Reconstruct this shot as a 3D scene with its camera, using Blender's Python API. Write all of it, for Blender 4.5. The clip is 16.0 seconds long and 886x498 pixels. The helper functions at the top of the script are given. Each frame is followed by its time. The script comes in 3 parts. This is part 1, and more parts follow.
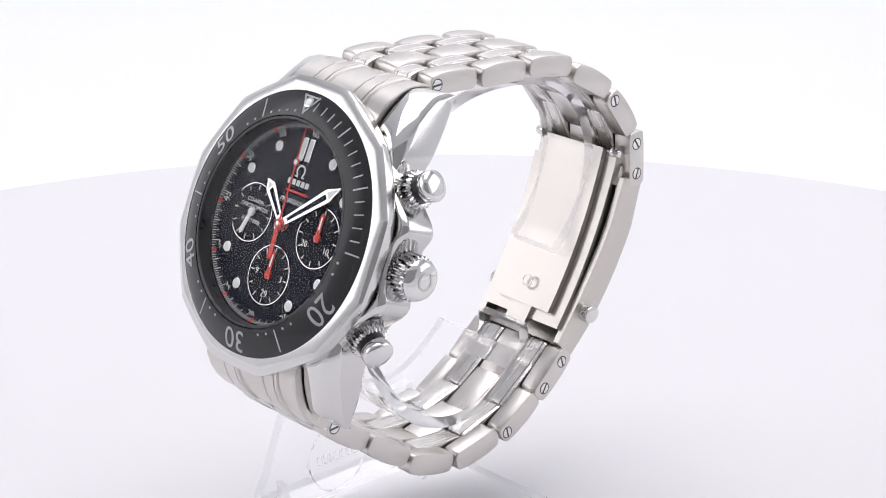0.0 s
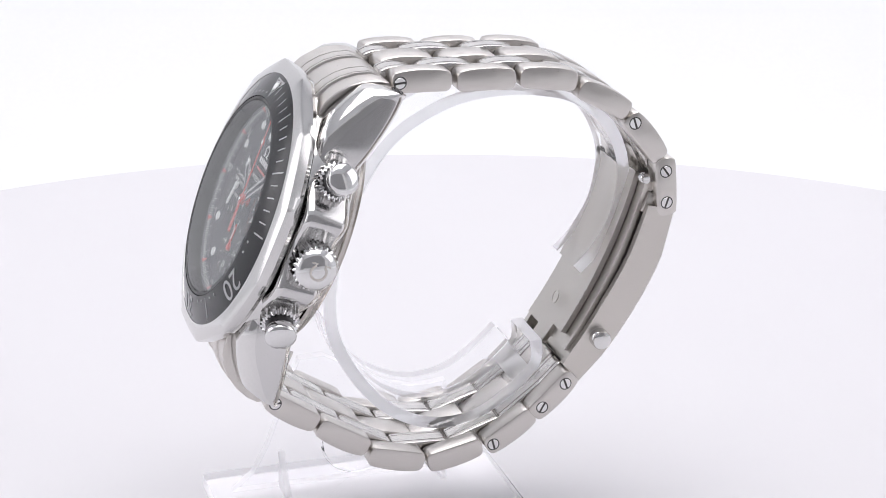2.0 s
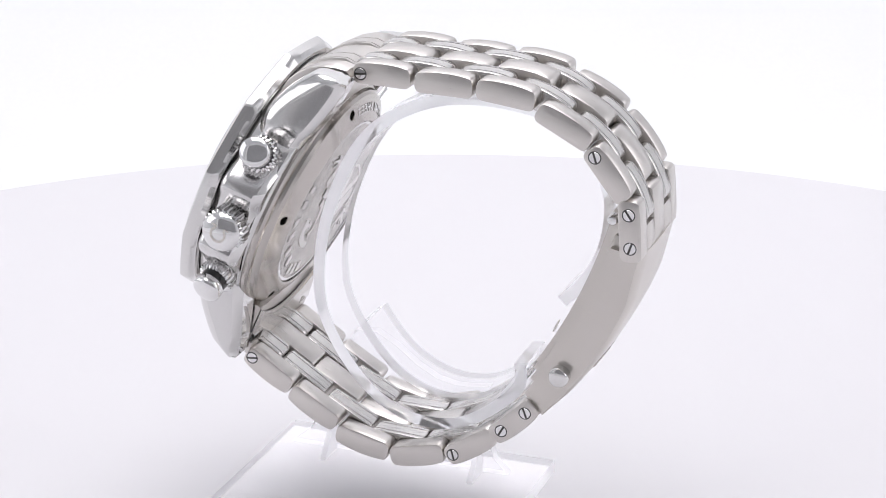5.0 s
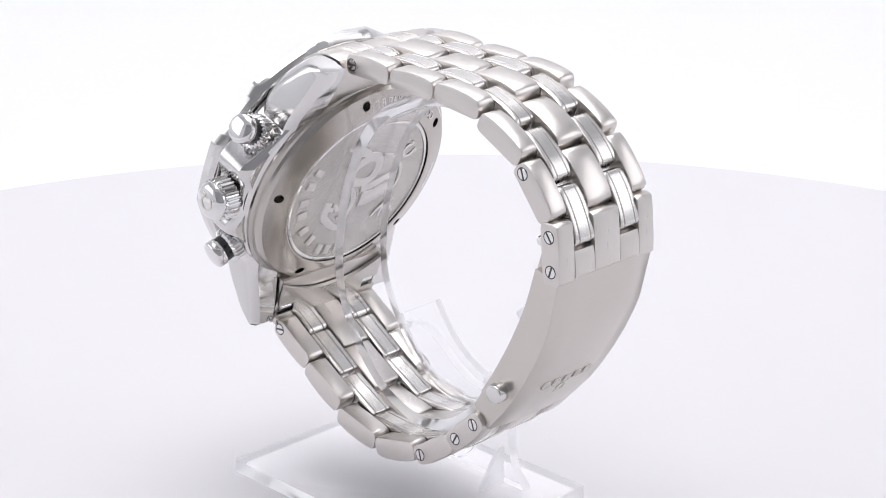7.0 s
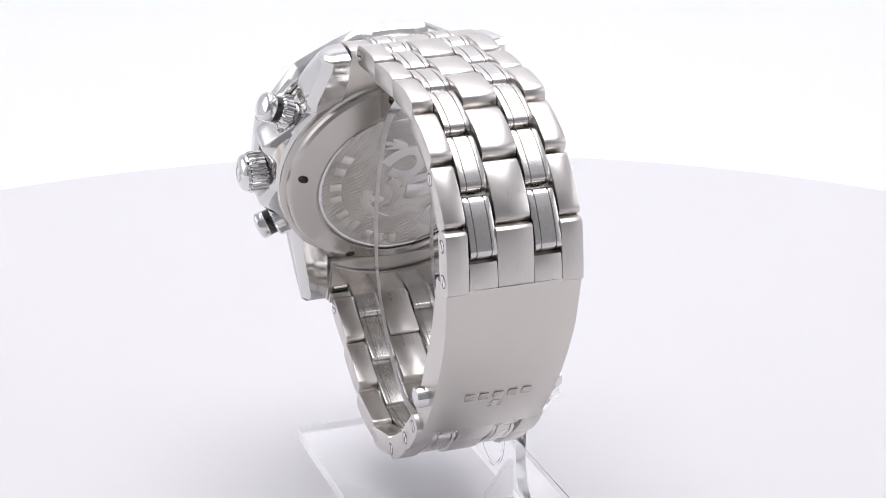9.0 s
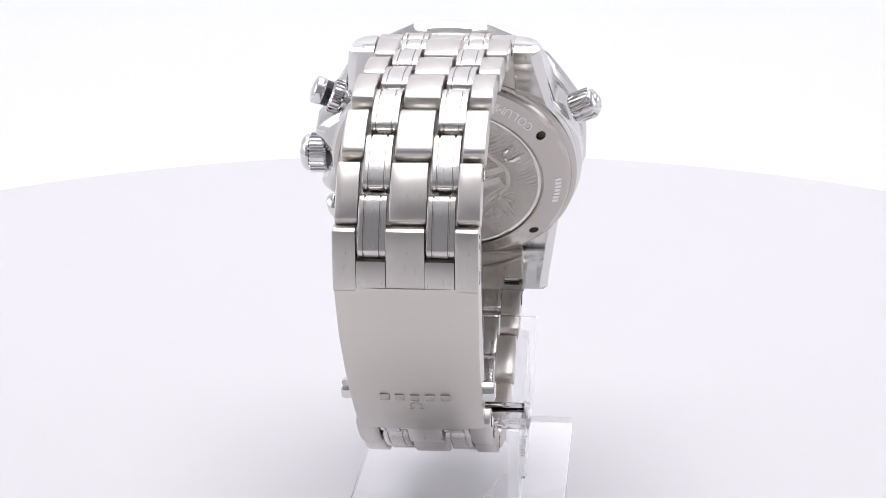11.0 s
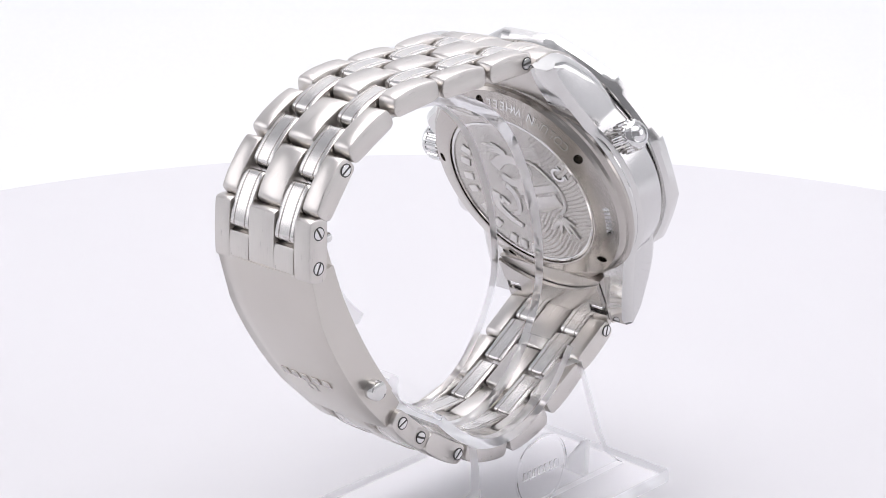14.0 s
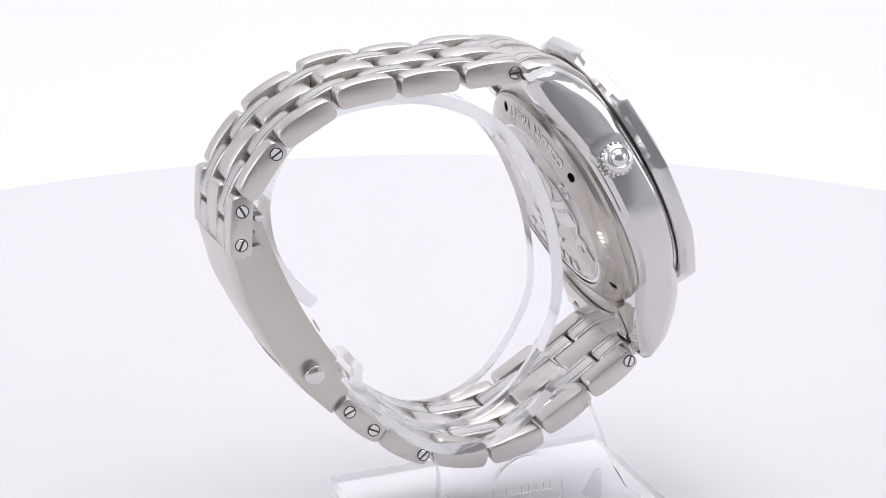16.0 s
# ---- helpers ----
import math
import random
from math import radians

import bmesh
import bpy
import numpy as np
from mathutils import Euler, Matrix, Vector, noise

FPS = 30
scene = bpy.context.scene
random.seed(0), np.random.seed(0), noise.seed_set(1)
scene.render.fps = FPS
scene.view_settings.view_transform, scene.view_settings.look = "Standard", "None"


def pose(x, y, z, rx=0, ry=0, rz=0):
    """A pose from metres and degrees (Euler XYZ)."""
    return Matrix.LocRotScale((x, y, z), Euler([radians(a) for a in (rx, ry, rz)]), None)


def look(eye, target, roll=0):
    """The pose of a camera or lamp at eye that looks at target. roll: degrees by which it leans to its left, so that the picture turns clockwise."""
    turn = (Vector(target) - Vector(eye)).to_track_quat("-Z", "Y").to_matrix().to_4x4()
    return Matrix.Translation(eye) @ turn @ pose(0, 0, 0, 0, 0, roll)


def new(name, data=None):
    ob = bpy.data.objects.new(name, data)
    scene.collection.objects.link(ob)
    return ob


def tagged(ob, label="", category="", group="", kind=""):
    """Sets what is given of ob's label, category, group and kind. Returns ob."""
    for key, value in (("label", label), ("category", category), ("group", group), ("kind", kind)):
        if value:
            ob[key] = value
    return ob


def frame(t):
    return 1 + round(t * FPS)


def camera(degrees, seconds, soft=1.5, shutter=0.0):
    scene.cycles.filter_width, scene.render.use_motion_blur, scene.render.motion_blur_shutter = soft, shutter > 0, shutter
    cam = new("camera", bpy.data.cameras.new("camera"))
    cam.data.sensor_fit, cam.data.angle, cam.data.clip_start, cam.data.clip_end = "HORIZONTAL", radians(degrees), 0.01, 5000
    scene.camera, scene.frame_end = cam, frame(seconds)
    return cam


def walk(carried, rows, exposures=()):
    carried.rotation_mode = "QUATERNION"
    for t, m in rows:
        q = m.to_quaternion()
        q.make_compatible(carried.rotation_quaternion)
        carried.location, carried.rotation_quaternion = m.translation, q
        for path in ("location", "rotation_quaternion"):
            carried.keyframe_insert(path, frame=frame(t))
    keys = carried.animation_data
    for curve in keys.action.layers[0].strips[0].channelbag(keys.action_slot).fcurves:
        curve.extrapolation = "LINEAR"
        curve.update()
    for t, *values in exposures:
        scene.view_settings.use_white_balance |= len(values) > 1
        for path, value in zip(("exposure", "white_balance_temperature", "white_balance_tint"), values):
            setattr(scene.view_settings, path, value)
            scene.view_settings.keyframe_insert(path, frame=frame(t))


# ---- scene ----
cam = camera(24.35, 16.0, soft=0.4)
EYE = Vector((0.0, -0.300, 0.1505))
CAM_POSE = look(EYE, EYE + Vector((0.00316, 0.94350, -0.33134)), -0.045)
walk(cam, [(0.0, CAM_POSE), (16.0, CAM_POSE)], exposures=[(0.0, 0.0), (16.0, 0.0)])

# ---------------------------------------------------------------- light
SPIN = -12.5726  # degrees a second, about the turntable's axis
world = bpy.data.worlds.new("world")
scene.world = world
world.use_nodes = True
world.node_tree.nodes["Background"].inputs["Color"].default_value = (0.97, 0.955, 1.0, 1)
world.node_tree.nodes["Background"].inputs["Strength"].default_value = 0.65


def panel_lamp(name, eye, target, sx, sy, power, colour=(1, 1, 1)):
    data = bpy.data.lights.new(name, "AREA")
    data.shape, data.size, data.size_y, data.energy, data.color = "RECTANGLE", sx, sy, power, colour
    ob = new(name, data)
    ob.matrix_world = look(eye, target)
    return ob


panel_lamp("led_panel_top", (0.0, 0.13, 0.66), (0.0, 0.16, 0.0), 0.60, 0.72, 3.75, (1.0, 0.972, 0.995))
# added fill lamps out of view: soften shadows and lift the dark metal
for side in (-1, 1):
    panel_lamp("fill_panel_side", (0.64 * side, 0.0, 0.26), (0.0, 0.05, 0.03), 0.60, 0.50, 1.0, (0.99, 0.966, 1.0))


# ---------------------------------------------------------------- materials
def material(name):
    m = bpy.data.materials.new(name)
    m.use_nodes = True
    nt = m.node_tree
    return m, nt, nt.nodes["Principled BSDF"]


def add(nt, kind, **inputs):
    node = nt.nodes.new(kind)
    for key, value in inputs.items():
        node.inputs[key.replace("_", " ")].default_value = value
    return node


def coords(nt, scale):
    tc = nt.nodes.new("ShaderNodeTexCoord")
    mp = add(nt, "ShaderNodeMapping", Scale=scale)
    nt.links.new(tc.outputs["Object"], mp.inputs["Vector"])
    return mp.outputs["Vector"]


def ramp(nt, source, a, b, lo=0.3, hi=0.7):
    r = nt.nodes.new("ShaderNodeMapRange")
    for key, value in (("From Min", lo), ("From Max", hi), ("To Min", a), ("To Max", b)):
        r.inputs[key].default_value = value
    nt.links.new(source, r.inputs["Value"])
    return r.outputs["Result"]


def metal(name, colour, rough, spread, grain, bump=0.0, aniso=0.0, turned=False):
    """Steel: grain is the scale of the brushing along x, y and z; smudges at a larger scale."""
    m, nt, b = material(name)
    b.inputs["Metallic"].default_value = 1.0
    fine = add(nt, "ShaderNodeTexNoise", Scale=1.0, Detail=3.0)
    nt.links.new(coords(nt, grain), fine.inputs["Vector"])
    wide = add(nt, "ShaderNodeTexNoise", Scale=1.0, Detail=4.0)
    nt.links.new(coords(nt, (180, 180, 180)), wide.inputs["Vector"])
    mix = nt.nodes.new("ShaderNodeMath")
    mix.operation = "ADD"
    nt.links.new(ramp(nt, fine.outputs["Fac"], rough - spread, rough + spread), mix.inputs[0])
    nt.links.new(ramp(nt, wide.outputs["Fac"], -spread * 0.5, spread * 0.5), mix.inputs[1])
    nt.links.new(mix.outputs[0], b.inputs["Roughness"])
    col = nt.nodes.new("ShaderNodeMix")
    col.data_type = "RGBA"
    col.inputs["A"].default_value = (*[c * 0.94 for c in colour], 1)
    col.inputs["B"].default_value = (*[min(1, c * 1.04) for c in colour], 1)
    nt.links.new(fine.outputs["Fac"], col.inputs["Factor"])
    nt.links.new(col.outputs["Result"], b.inputs["Base Color"])
    if aniso:
        b.inputs["Anisotropic"].default_value = aniso
    if turned:
        way = nt.nodes.new("ShaderNodeTangent")
        way.direction_type, way.axis = "RADIAL", "Z"
        nt.links.new(way.outputs["Tangent"], b.inputs["Tangent"])
    if bump:
        bp = add(nt, "ShaderNodeBump", Strength=bump, Distance=0.00003)
        nt.links.new(fine.outputs["Fac"], bp.inputs["Height"])
        nt.links.new(bp.outputs["Normal"], b.inputs["Normal"])
    return m


def plain(name, colour, rough, metallic=0.0, coat=0.0, vary=0.06, scale=900, bump=0.0):
    m, nt, b = material(name)
    b.inputs["Metallic"].default_value = metallic
    b.inputs["Coat Weight"].default_value = coat
    n = add(nt, "ShaderNodeTexNoise", Scale=1.0, Detail=4.0)
    nt.links.new(coords(nt, (scale, scale, scale)), n.inputs["Vector"])
    col = nt.nodes.new("ShaderNodeMix")
    col.data_type = "RGBA"
    col.inputs["A"].default_value = (*[c * (1 - vary) for c in colour], 1)
    col.inputs["B"].default_value = (*[min(1, c * (1 + vary)) for c in colour], 1)
    nt.links.new(n.outputs["Fac"], col.inputs["Factor"])
    nt.links.new(col.outputs["Result"], b.inputs["Base Color"])
    nt.links.new(ramp(nt, n.outputs["Fac"], rough * 0.85, rough * 1.15), b.inputs["Roughness"])
    if bump:
        bp = add(nt, "ShaderNodeBump", Strength=bump, Distance=0.0002)
        nt.links.new(n.outputs["Fac"], bp.inputs["Height"])
        nt.links.new(bp.outputs["Normal"], b.inputs["Normal"])
    return m


def clear(name, colour, ior, rough):
    m, nt, b = material(name)
    b.inputs["Base Color"].default_value = (*colour, 1)
    b.inputs["Transmission Weight"].default_value = 1.0
    b.inputs["IOR"].default_value = ior
    n = add(nt, "ShaderNodeTexNoise", Scale=1.0, Detail=3.0)
    nt.links.new(coords(nt, (300, 300, 300)), n.inputs["Vector"])
    nt.links.new(ramp(nt, n.outputs["Fac"], rough * 0.5, rough * 1.5), b.inputs["Roughness"])
    return m


def coated(name, low, high):
    """Thin coated glass: clear, with a gloss that grows towards grazing view."""
    m, nt, b = material(name)
    nt.nodes.remove(b)
    weight = add(nt, "ShaderNodeLayerWeight", Blend=0.5)
    power = nt.nodes.new("ShaderNodeMath")
    power.operation = "POWER"
    power.inputs[1].default_value = 4.0
    nt.links.new(weight.outputs["Facing"], power.inputs[0])
    mix = nt.nodes.new("ShaderNodeMixShader")
    nt.links.new(ramp(nt, power.outputs[0], low, high, 0.0, 1.0), mix.inputs[0])
    nt.links.new(nt.nodes.new("ShaderNodeBsdfTransparent").outputs[0], mix.inputs[1])
    nt.links.new(add(nt, "ShaderNodeBsdfGlossy", Roughness=0.02).outputs[0], mix.inputs[2])
    nt.links.new(mix.outputs[0], nt.nodes["Material Output"].inputs["Surface"])
    return m


STEEL = (0.665, 0.635, 0.605)
M_BRUSH = metal("brushed_steel", STEEL, 0.29, 0.015, (9000, 350, 9000))
M_POLISH = metal("polished_steel", (0.76, 0.755, 0.75), 0.04, 0.02, (2500, 2500, 2500))
M_CASE = metal("satin_polished_steel", (0.72, 0.712, 0.70), 0.08, 0.03, (3000, 3000, 3000))
M_MID = metal("fine_polished_steel", (0.69, 0.67, 0.65), 0.22, 0.05, (9000, 350, 9000))
M_SATIN = metal("satin_steel", (0.62, 0.59, 0.552), 0.28, 0.003, (60, 60, 60))
M_FLANK = metal("brushed_flank_steel", (0.66, 0.65, 0.645), 0.2, 0.05, (9000, 900, 9000), 0.12)
M_BACK = metal("caseback_steel", (0.52, 0.49, 0.46), 0.2, 0.012, (9000, 9000, 9000), 0.0, 0.7, True)
M_RELIEF = metal("engraved_steel", (0.55, 0.53, 0.505), 0.27, 0.02, (9000, 9000, 9000))
M_BACK_FLAT = metal("fine_brushed_steel", (0.58, 0.555, 0.53), 0.24, 0.02, (9000, 900, 9000))
M_FIGURE = metal("matt_raised_steel", (0.68, 0.66, 0.64), 0.3, 0.03, (5000, 5000, 5000))
M_BEZEL = metal("satin_bezel_steel", (0.70, 0.69, 0.68), 0.17, 0.04, (6000, 6000, 6000))
# steel with the shade of gaps and recesses put into its dark colour
M_DARK = plain("shadowed_recess_steel", (0.10, 0.098, 0.095), 0.4, 0.9)
M_CERAMIC = plain("black_ceramic", (0.012, 0.012, 0.014), 0.16, 0, 0.1)
M_DIAL = plain("black_lacquer_dial", (0.006, 0.007, 0.015), 0.5, 0, 0.0, 0.02, 60)
M_DIAL.node_tree.nodes["Principled BSDF"].inputs["Specular IOR Level"].default_value = 0.04
M_SUB = plain("black_snailed_subdial", (0.008, 0.008, 0.014), 0.5, 0, 0.0, 0.05, 80)
M_SUB.node_tree.nodes["Principled BSDF"].inputs["Specular IOR Level"].default_value = 0.04
M_WHITE = plain("white_print", (0.72, 0.72, 0.72), 0.5)
M_GREY = plain("grey_print", (0.42, 0.42, 0.43), 0.35, 0.3)
M_LUME = plain("white_lume", (0.80, 0.82, 0.80), 0.5)
M_RED = plain("red_lacquer", (0.62, 0.025, 0.008), 0.32)
M_RUBBER = plain("black_rubber", (0.02, 0.02, 0.022), 0.3)
M_GLASS = coated("sapphire_glass", 0.0, 1.0)
M_ACRYL = clear("clear_acrylic", (0.995, 0.995, 1.0), 1.13, 0.015)
M_EDGE = plain("frosted_acrylic_edge", (0.98, 0.98, 1.0), 0.35, 0, 0, 0.03, 700)
M_EDGE.node_tree.nodes["Principled BSDF"].inputs["Transmission Weight"].default_value = 0.8
M_EDGE.node_tree.nodes["Principled BSDF"].inputs["IOR"].default_value = 1.01
M_TABLE = plain("white_laminate", (0.675, 0.668, 0.69), 0.6, 0, 0, 0.02, 120, 0.05)
M_TENT = plain("white_tent_cloth", (0.835, 0.845, 0.86), 0.9, 0, 0, 0.02, 500, 0.05)
M_ROOM = plain("grey_room_wall", (0.40, 0.40, 0.41), 0.8, 0, 0, 0.05, 30)

# ---------------------------------------------------------------- building tools (millimetres)
MM = 0.001


def finish(name, bm, mat, angle=35, smooth=True):
    bmesh.ops.remove_doubles(bm, verts=bm.verts, dist=1e-5)
    bmesh.ops.recalc_face_normals(bm, faces=bm.faces)
    bm.transform(Matrix.Scale(MM, 4))
    me = bpy.data.meshes.new(name)
    bm.to_mesh(me)
    bm.free()
    me.materials.append(mat)
    if smooth:
        for poly in me.polygons:
            poly.use_smooth = True
        me.set_sharp_from_angle(angle=radians(angle))
    return me


def put(name, me, parent, m=None, label=""):
    """One object on a mesh, under a parent, at the pose m (millimetres)."""
    ob = new(name, me)
    ob.parent = parent
    if m is not None:
        m = m.copy()
        m.translation = m.translation * MM
        ob.matrix_local = m
    if label:
        ob["label"] = label
    return ob


def part(name, bm, mat, parent, label="", m=None, angle=35):
    return put(name, finish(name, bm, mat, angle), parent, m, label)


def loft(bm, rings, caps=True, closed=True):
    made = [[bm.verts.new(p) for p in ring] for ring in rings]
    n = len(rings[0])
    for a, b in zip(made, made[1:]):
        for i in range(n if closed else n - 1):
            j = (i + 1) % n
            bm.faces.new((a[i], a[j], b[j], b[i]))
    if caps:
        bm.faces.new(made[0])
        bm.faces.new(made[-1])
    return bm


def lathe(bm, profile, n=96, warp=None):
    """Turned about z; profile of (r, z), ends on the axis or closed on itself."""
    rings = []
    for r, z in profile:
        ring = []
        for i in range(n):
            a = 2 * math.pi * i / n
            rr = warp(r, z, a) if warp else r
            ring.append((rr * math.sin(a), rr * math.cos(a), z))
        rings.append(ring)
    return loft(bm, rings, caps=True)


def tube_ring(bm, profile, n=96, warp=None):
    """A turned ring: the profile closes on itself."""
    loft(bm, [[((warp(r, z, a) if warp else r) * math.sin(a), (warp(r, z, a) if warp else r) * math.cos(a), z) for r, z in profile]
              for a in [2 * math.pi * i / n for i in range(n + 1)]], caps=False)
    return bm


def box(bm, x0, x1, y0, y1, z0, z1, bev=0.0):
    r = bmesh.ops.create_cube(bm, size=1.0)
    for v in r["verts"]:
        v.co = Vector(((x0 + x1) / 2 + v.co.x * (x1 - x0), (y0 + y1) / 2 + v.co.y * (y1 - y0), (z0 + z1) / 2 + v.co.z * (z1 - z0)))
    if bev:
        edges = list({e for v in r["verts"] for e in v.link_edges})
        bmesh.ops.bevel(bm, geom=edges, offset=bev, segments=2, affect="EDGES", profile=0.5)
    return bm


def slab(bm, outline, z0, z1, bev=0.0):
    """A flat outline of (x, y), extruded from z0 to z1, its upper edge drawn in by bev."""
    cx = sum(p[0] for p in outline) / len(outline)
    cy = sum(p[1] for p in outline) / len(outline)
    rings = [[(x, y, z0) for x, y in outline], [(x, y, z1 - bev) for x, y in outline]]
    if bev:
        ring = []
        for x, y in outline:
            d = math.hypot(x - cx, y - cy) or 1
            ring.append((x - (x - cx) / d * bev, y - (y - cy) / d * bev, z1))
        rings.append(ring)
    else:
        rings[1] = [(x, y, z1) for x, y in outline]
    return loft(bm, rings)


def disc(r, n=24, cx=0.0, cy=0.0):
    return [(cx + r * math.sin(2 * math.pi * i / n), cy + r * math.cos(2 * math.pi * i / n)) for i in range(n)]


def writing(body, size, depth=0.05):
    data = bpy.data.curves.new("writing", "FONT")
    data.body, data.size, data.extrude, data.align_x, data.align_y = body, size, depth / 2, "CENTER", "CENTER"
    data.resolution_u = 3
    ob = new("writing", data)
    bpy.context.view_layer.update()
    me = bpy.data.meshes.new_from_object(ob.evaluated_get(bpy.context.evaluated_depsgraph_get()))
    bpy.data.objects.remove(ob)
    bm = bmesh.new()
    bm.from_mesh(me)
    bpy.data.meshes.remove(me)
    return bm


def polar(deg, r, z, tilt=0.0, turn=0.0):
    """Pose at a clock angle, its y pointing outwards."""
    return pose(0, 0, 0, 0, 0, -deg) @ pose(0, r, z, tilt, 0, turn)


def axis_pose(at, way):
    """Pose at a point, its z along way."""
    m = Vector(way).to_track_quat("Z", "Y").to_matrix().to_4x4()
    m.translation = at
    return m


def thing(name, label, category, group="", kind=""):
    ob = new(name)
    ob.empty_display_size = 0.01
    return tagged(ob, label, category, group, kind)


# ---------------------------------------------------------------- the tent and the turntable
def build_setting():
    def wall(name, x0, x1, y0, y1, z0, z1, mat, label, category):
        bm = bmesh.new()
        box(bm, x0, x1, y0, y1, z0, z1)
        ob = new(name, finish(name, bm, mat, smooth=False))
        return tagged(ob, label, category, kind="structure")

    wall("floor", -720, 720, -900, 620, -75, -60, M_TENT, "white cloth floor of the light tent under the turntable", "floor")
    wall("wall_left", -695, -680, -560, 560, -60, 690, M_TENT, "plain white cloth side of the light tent", "wall")
    wall("wall_right", 680, 695, -560, 560, -60, 690, M_TENT, "plain white cloth side of the light tent", "wall")
    wall("ceiling", -695, 695, -560, 575, 690, 705, M_TENT, "plain white cloth roof of the light tent", "ceiling")
    wall("wall_room", -900, 900, -920, -905, -75, 1000, M_ROOM, "plain grey wall of the room outside the tent", "wall")
    # curved white sweep behind the turntable
    bm = bmesh.new()
    prof = [(300, -59)]
    for i in range(13):
        a = math.pi / 2 * i / 12
        prof.append((360 + 180 * math.sin(a), 121 - 180 * math.cos(a)))
    prof += [(540, 685)]
    outer = [(y + 6, z - 0) for y, z in prof][::-1]
    outer[-1] = (300, -59.9)
    loft(bm, [[(x, y, z) for y, z in prof + outer] for x in (-675, 675)])
    tagged(new("backdrop", finish("backdrop", bm, M_TENT, 60)), "seamless white curved backdrop sweep behind the turntable", "backdrop", kind="structure")


def build_turntable():
    t = thing("turntable", "round white motorised turntable with a plain top", "turntable")
    bm = bmesh.new()
    prof = [(0, -16), (190, -16), (203, -14)]
    for i in range(9):
        a = math.pi / 2 * i / 8
        prof.append((200 + 9 * math.cos(a), -9 + 9 * math.sin(a)))
    prof += [(120, 0), (0, 0)]
    lathe(bm, prof, 180)
    part("top", bm, M_TABLE, t)
    bm = bmesh.new()
    lathe(bm, [(0, -59.9), (150, -59.9), (152, -57), (150, -18), (140, -16.1), (0, -16.1)], 96)
    part("motor_base", bm, M_TABLE, t)
    return t


build_setting()
turntable = build_turntable()

# ---------------------------------------------------------------- the watch: frame of its dial
WATCH_POSE = Matrix(((0.67101, 0.30645, -0.67515, -0.022935),
                     (-0.74123, 0.25528, -0.62081, -0.019846),
                     (-0.01789, 0.91702, 0.39844, 0.055593),
                     (0, 0, 0, 1)))
wristwatch = thing("wristwatch", "steel diver chronograph wristwatch with black dial and steel bracelet", "wristwatch")


def sway(z):
    """The bracelet leans a little to the crown side away from the case."""
    return -0.4 + 1.6 * (-z - 13) / 45


def spline(pts, k):
    out = []
    for i in range(len(pts) - 1):
        p0, p1, p2, p3 = [Vector(pts[min(max(i + d, 0), len(pts) - 1)]) for d in (-1, 0, 1, 2)]
        for s in range(k):
            t = s / k
            out.append(0.5 * (2 * p1 + (p2 - p0) * t + (2 * p0 - 5 * p1 + 4 * p2 - p3) * t * t + (3 * p1 - p0 - 3 * p2 + p3) * t ** 3))
    return out + [Vector(pts[-1])]


# ------------------------------------------------ case
def build_case(w):
    """Two flanks with lyre lugs: a polished rolled shoulder above a brushed side, and a polished chamfer below."""
    bm = bmesh.new()
    n = 96
    for sg in (-1, 1):
        rings = []
        for i in range(n + 1):
            y = 25.1 * math.sin(math.pi * (i / n - 0.5)) * 0.35 + 25.1 * (2 * i / n - 1) * 0.65
            a = abs(y)
            xo = max(math.sqrt(max(0.0, 21.0 ** 2 - a * a)), 19.0 - 0.165 * a)
            if sg > 0:
                xo += 2.3 * math.exp(-((a - 5.7) / 2.7) ** 2) - 0.9 * math.exp(-((a - 11.6) / 2.6) ** 2)
            xi = 12.5 if a < 15 else 10.8
            zt = -2.3 - 5.7 * max(0.0, (a - 13) / 12.4) ** 2.2 - 2.4 * max(0.0, (a - 23.9) / 1.2) ** 2
            s = min(1.0, max(0.0, (a - 8) / 17))
            zb = -9.1 - 3.3 * s * s * (3 - 2 * s)
            k = min(1.0, (zt - zb) / 5.0)
            g = min(1.0, a / 21)
            bw, bh = (1.0 + 2.2 * g ** 1.5) * k, (0.8 + 2.3 * g ** 2) * k
            bw = min(bw, xo - xi - 0.3)
            ring = [(xi, zt)]
            for q in range(7):
                c = math.pi / 2 * q / 6 * 0.86
                ring.append((xo - bw + bw * math.sin(c) / math.sin(math.pi / 2 * 0.86), zt - bh * (1 - math.cos(c)) / (1 - math.cos(math.pi / 2 * 0.86))))
            ring += [(xo - 0.12, zb + 1.25 * k), (xo - 0.45, zb + 0.75 * k), (xo - 1.5 * k, zb), (xi, zb)]
            rings.append([(sg * x, y, z) for x, z in ring])
        first = len(bm.faces)
        loft(bm, rings)
        bm.faces.ensure_lookup_table()
        m = len(rings[0])
        for k, f in enumerate(bm.faces[first:]):
            f.material_index = 1 if k < m * n and k % m == 7 else 0
    case = part("case", bm, M_CASE, w, "polished steel case with curved lugs and brushed flanks", angle=24)
    case.data.materials.append(M_FLANK)
    bm = bmesh.new()
    lathe(bm, [(0, -2.15), (19.6, -2.15), (20.3, -2.3), (20.45, -2.7), (20.3, -8.8), (19.9, -9.3), (19.3, -9.6), (0, -9.6)], 128)
    part("case_body", bm, M_CASE, w)
    # dark ring that paints the shade in the gap under the bezel
    bm = bmesh.new()
    tube_ring(bm, [(18.6, -2.25), (20.0, -2.25), (20.0, -1.9), (18.6, -1.9)], 96)
    part("bezel_gap_shade", bm, M_DARK, w)
    return case


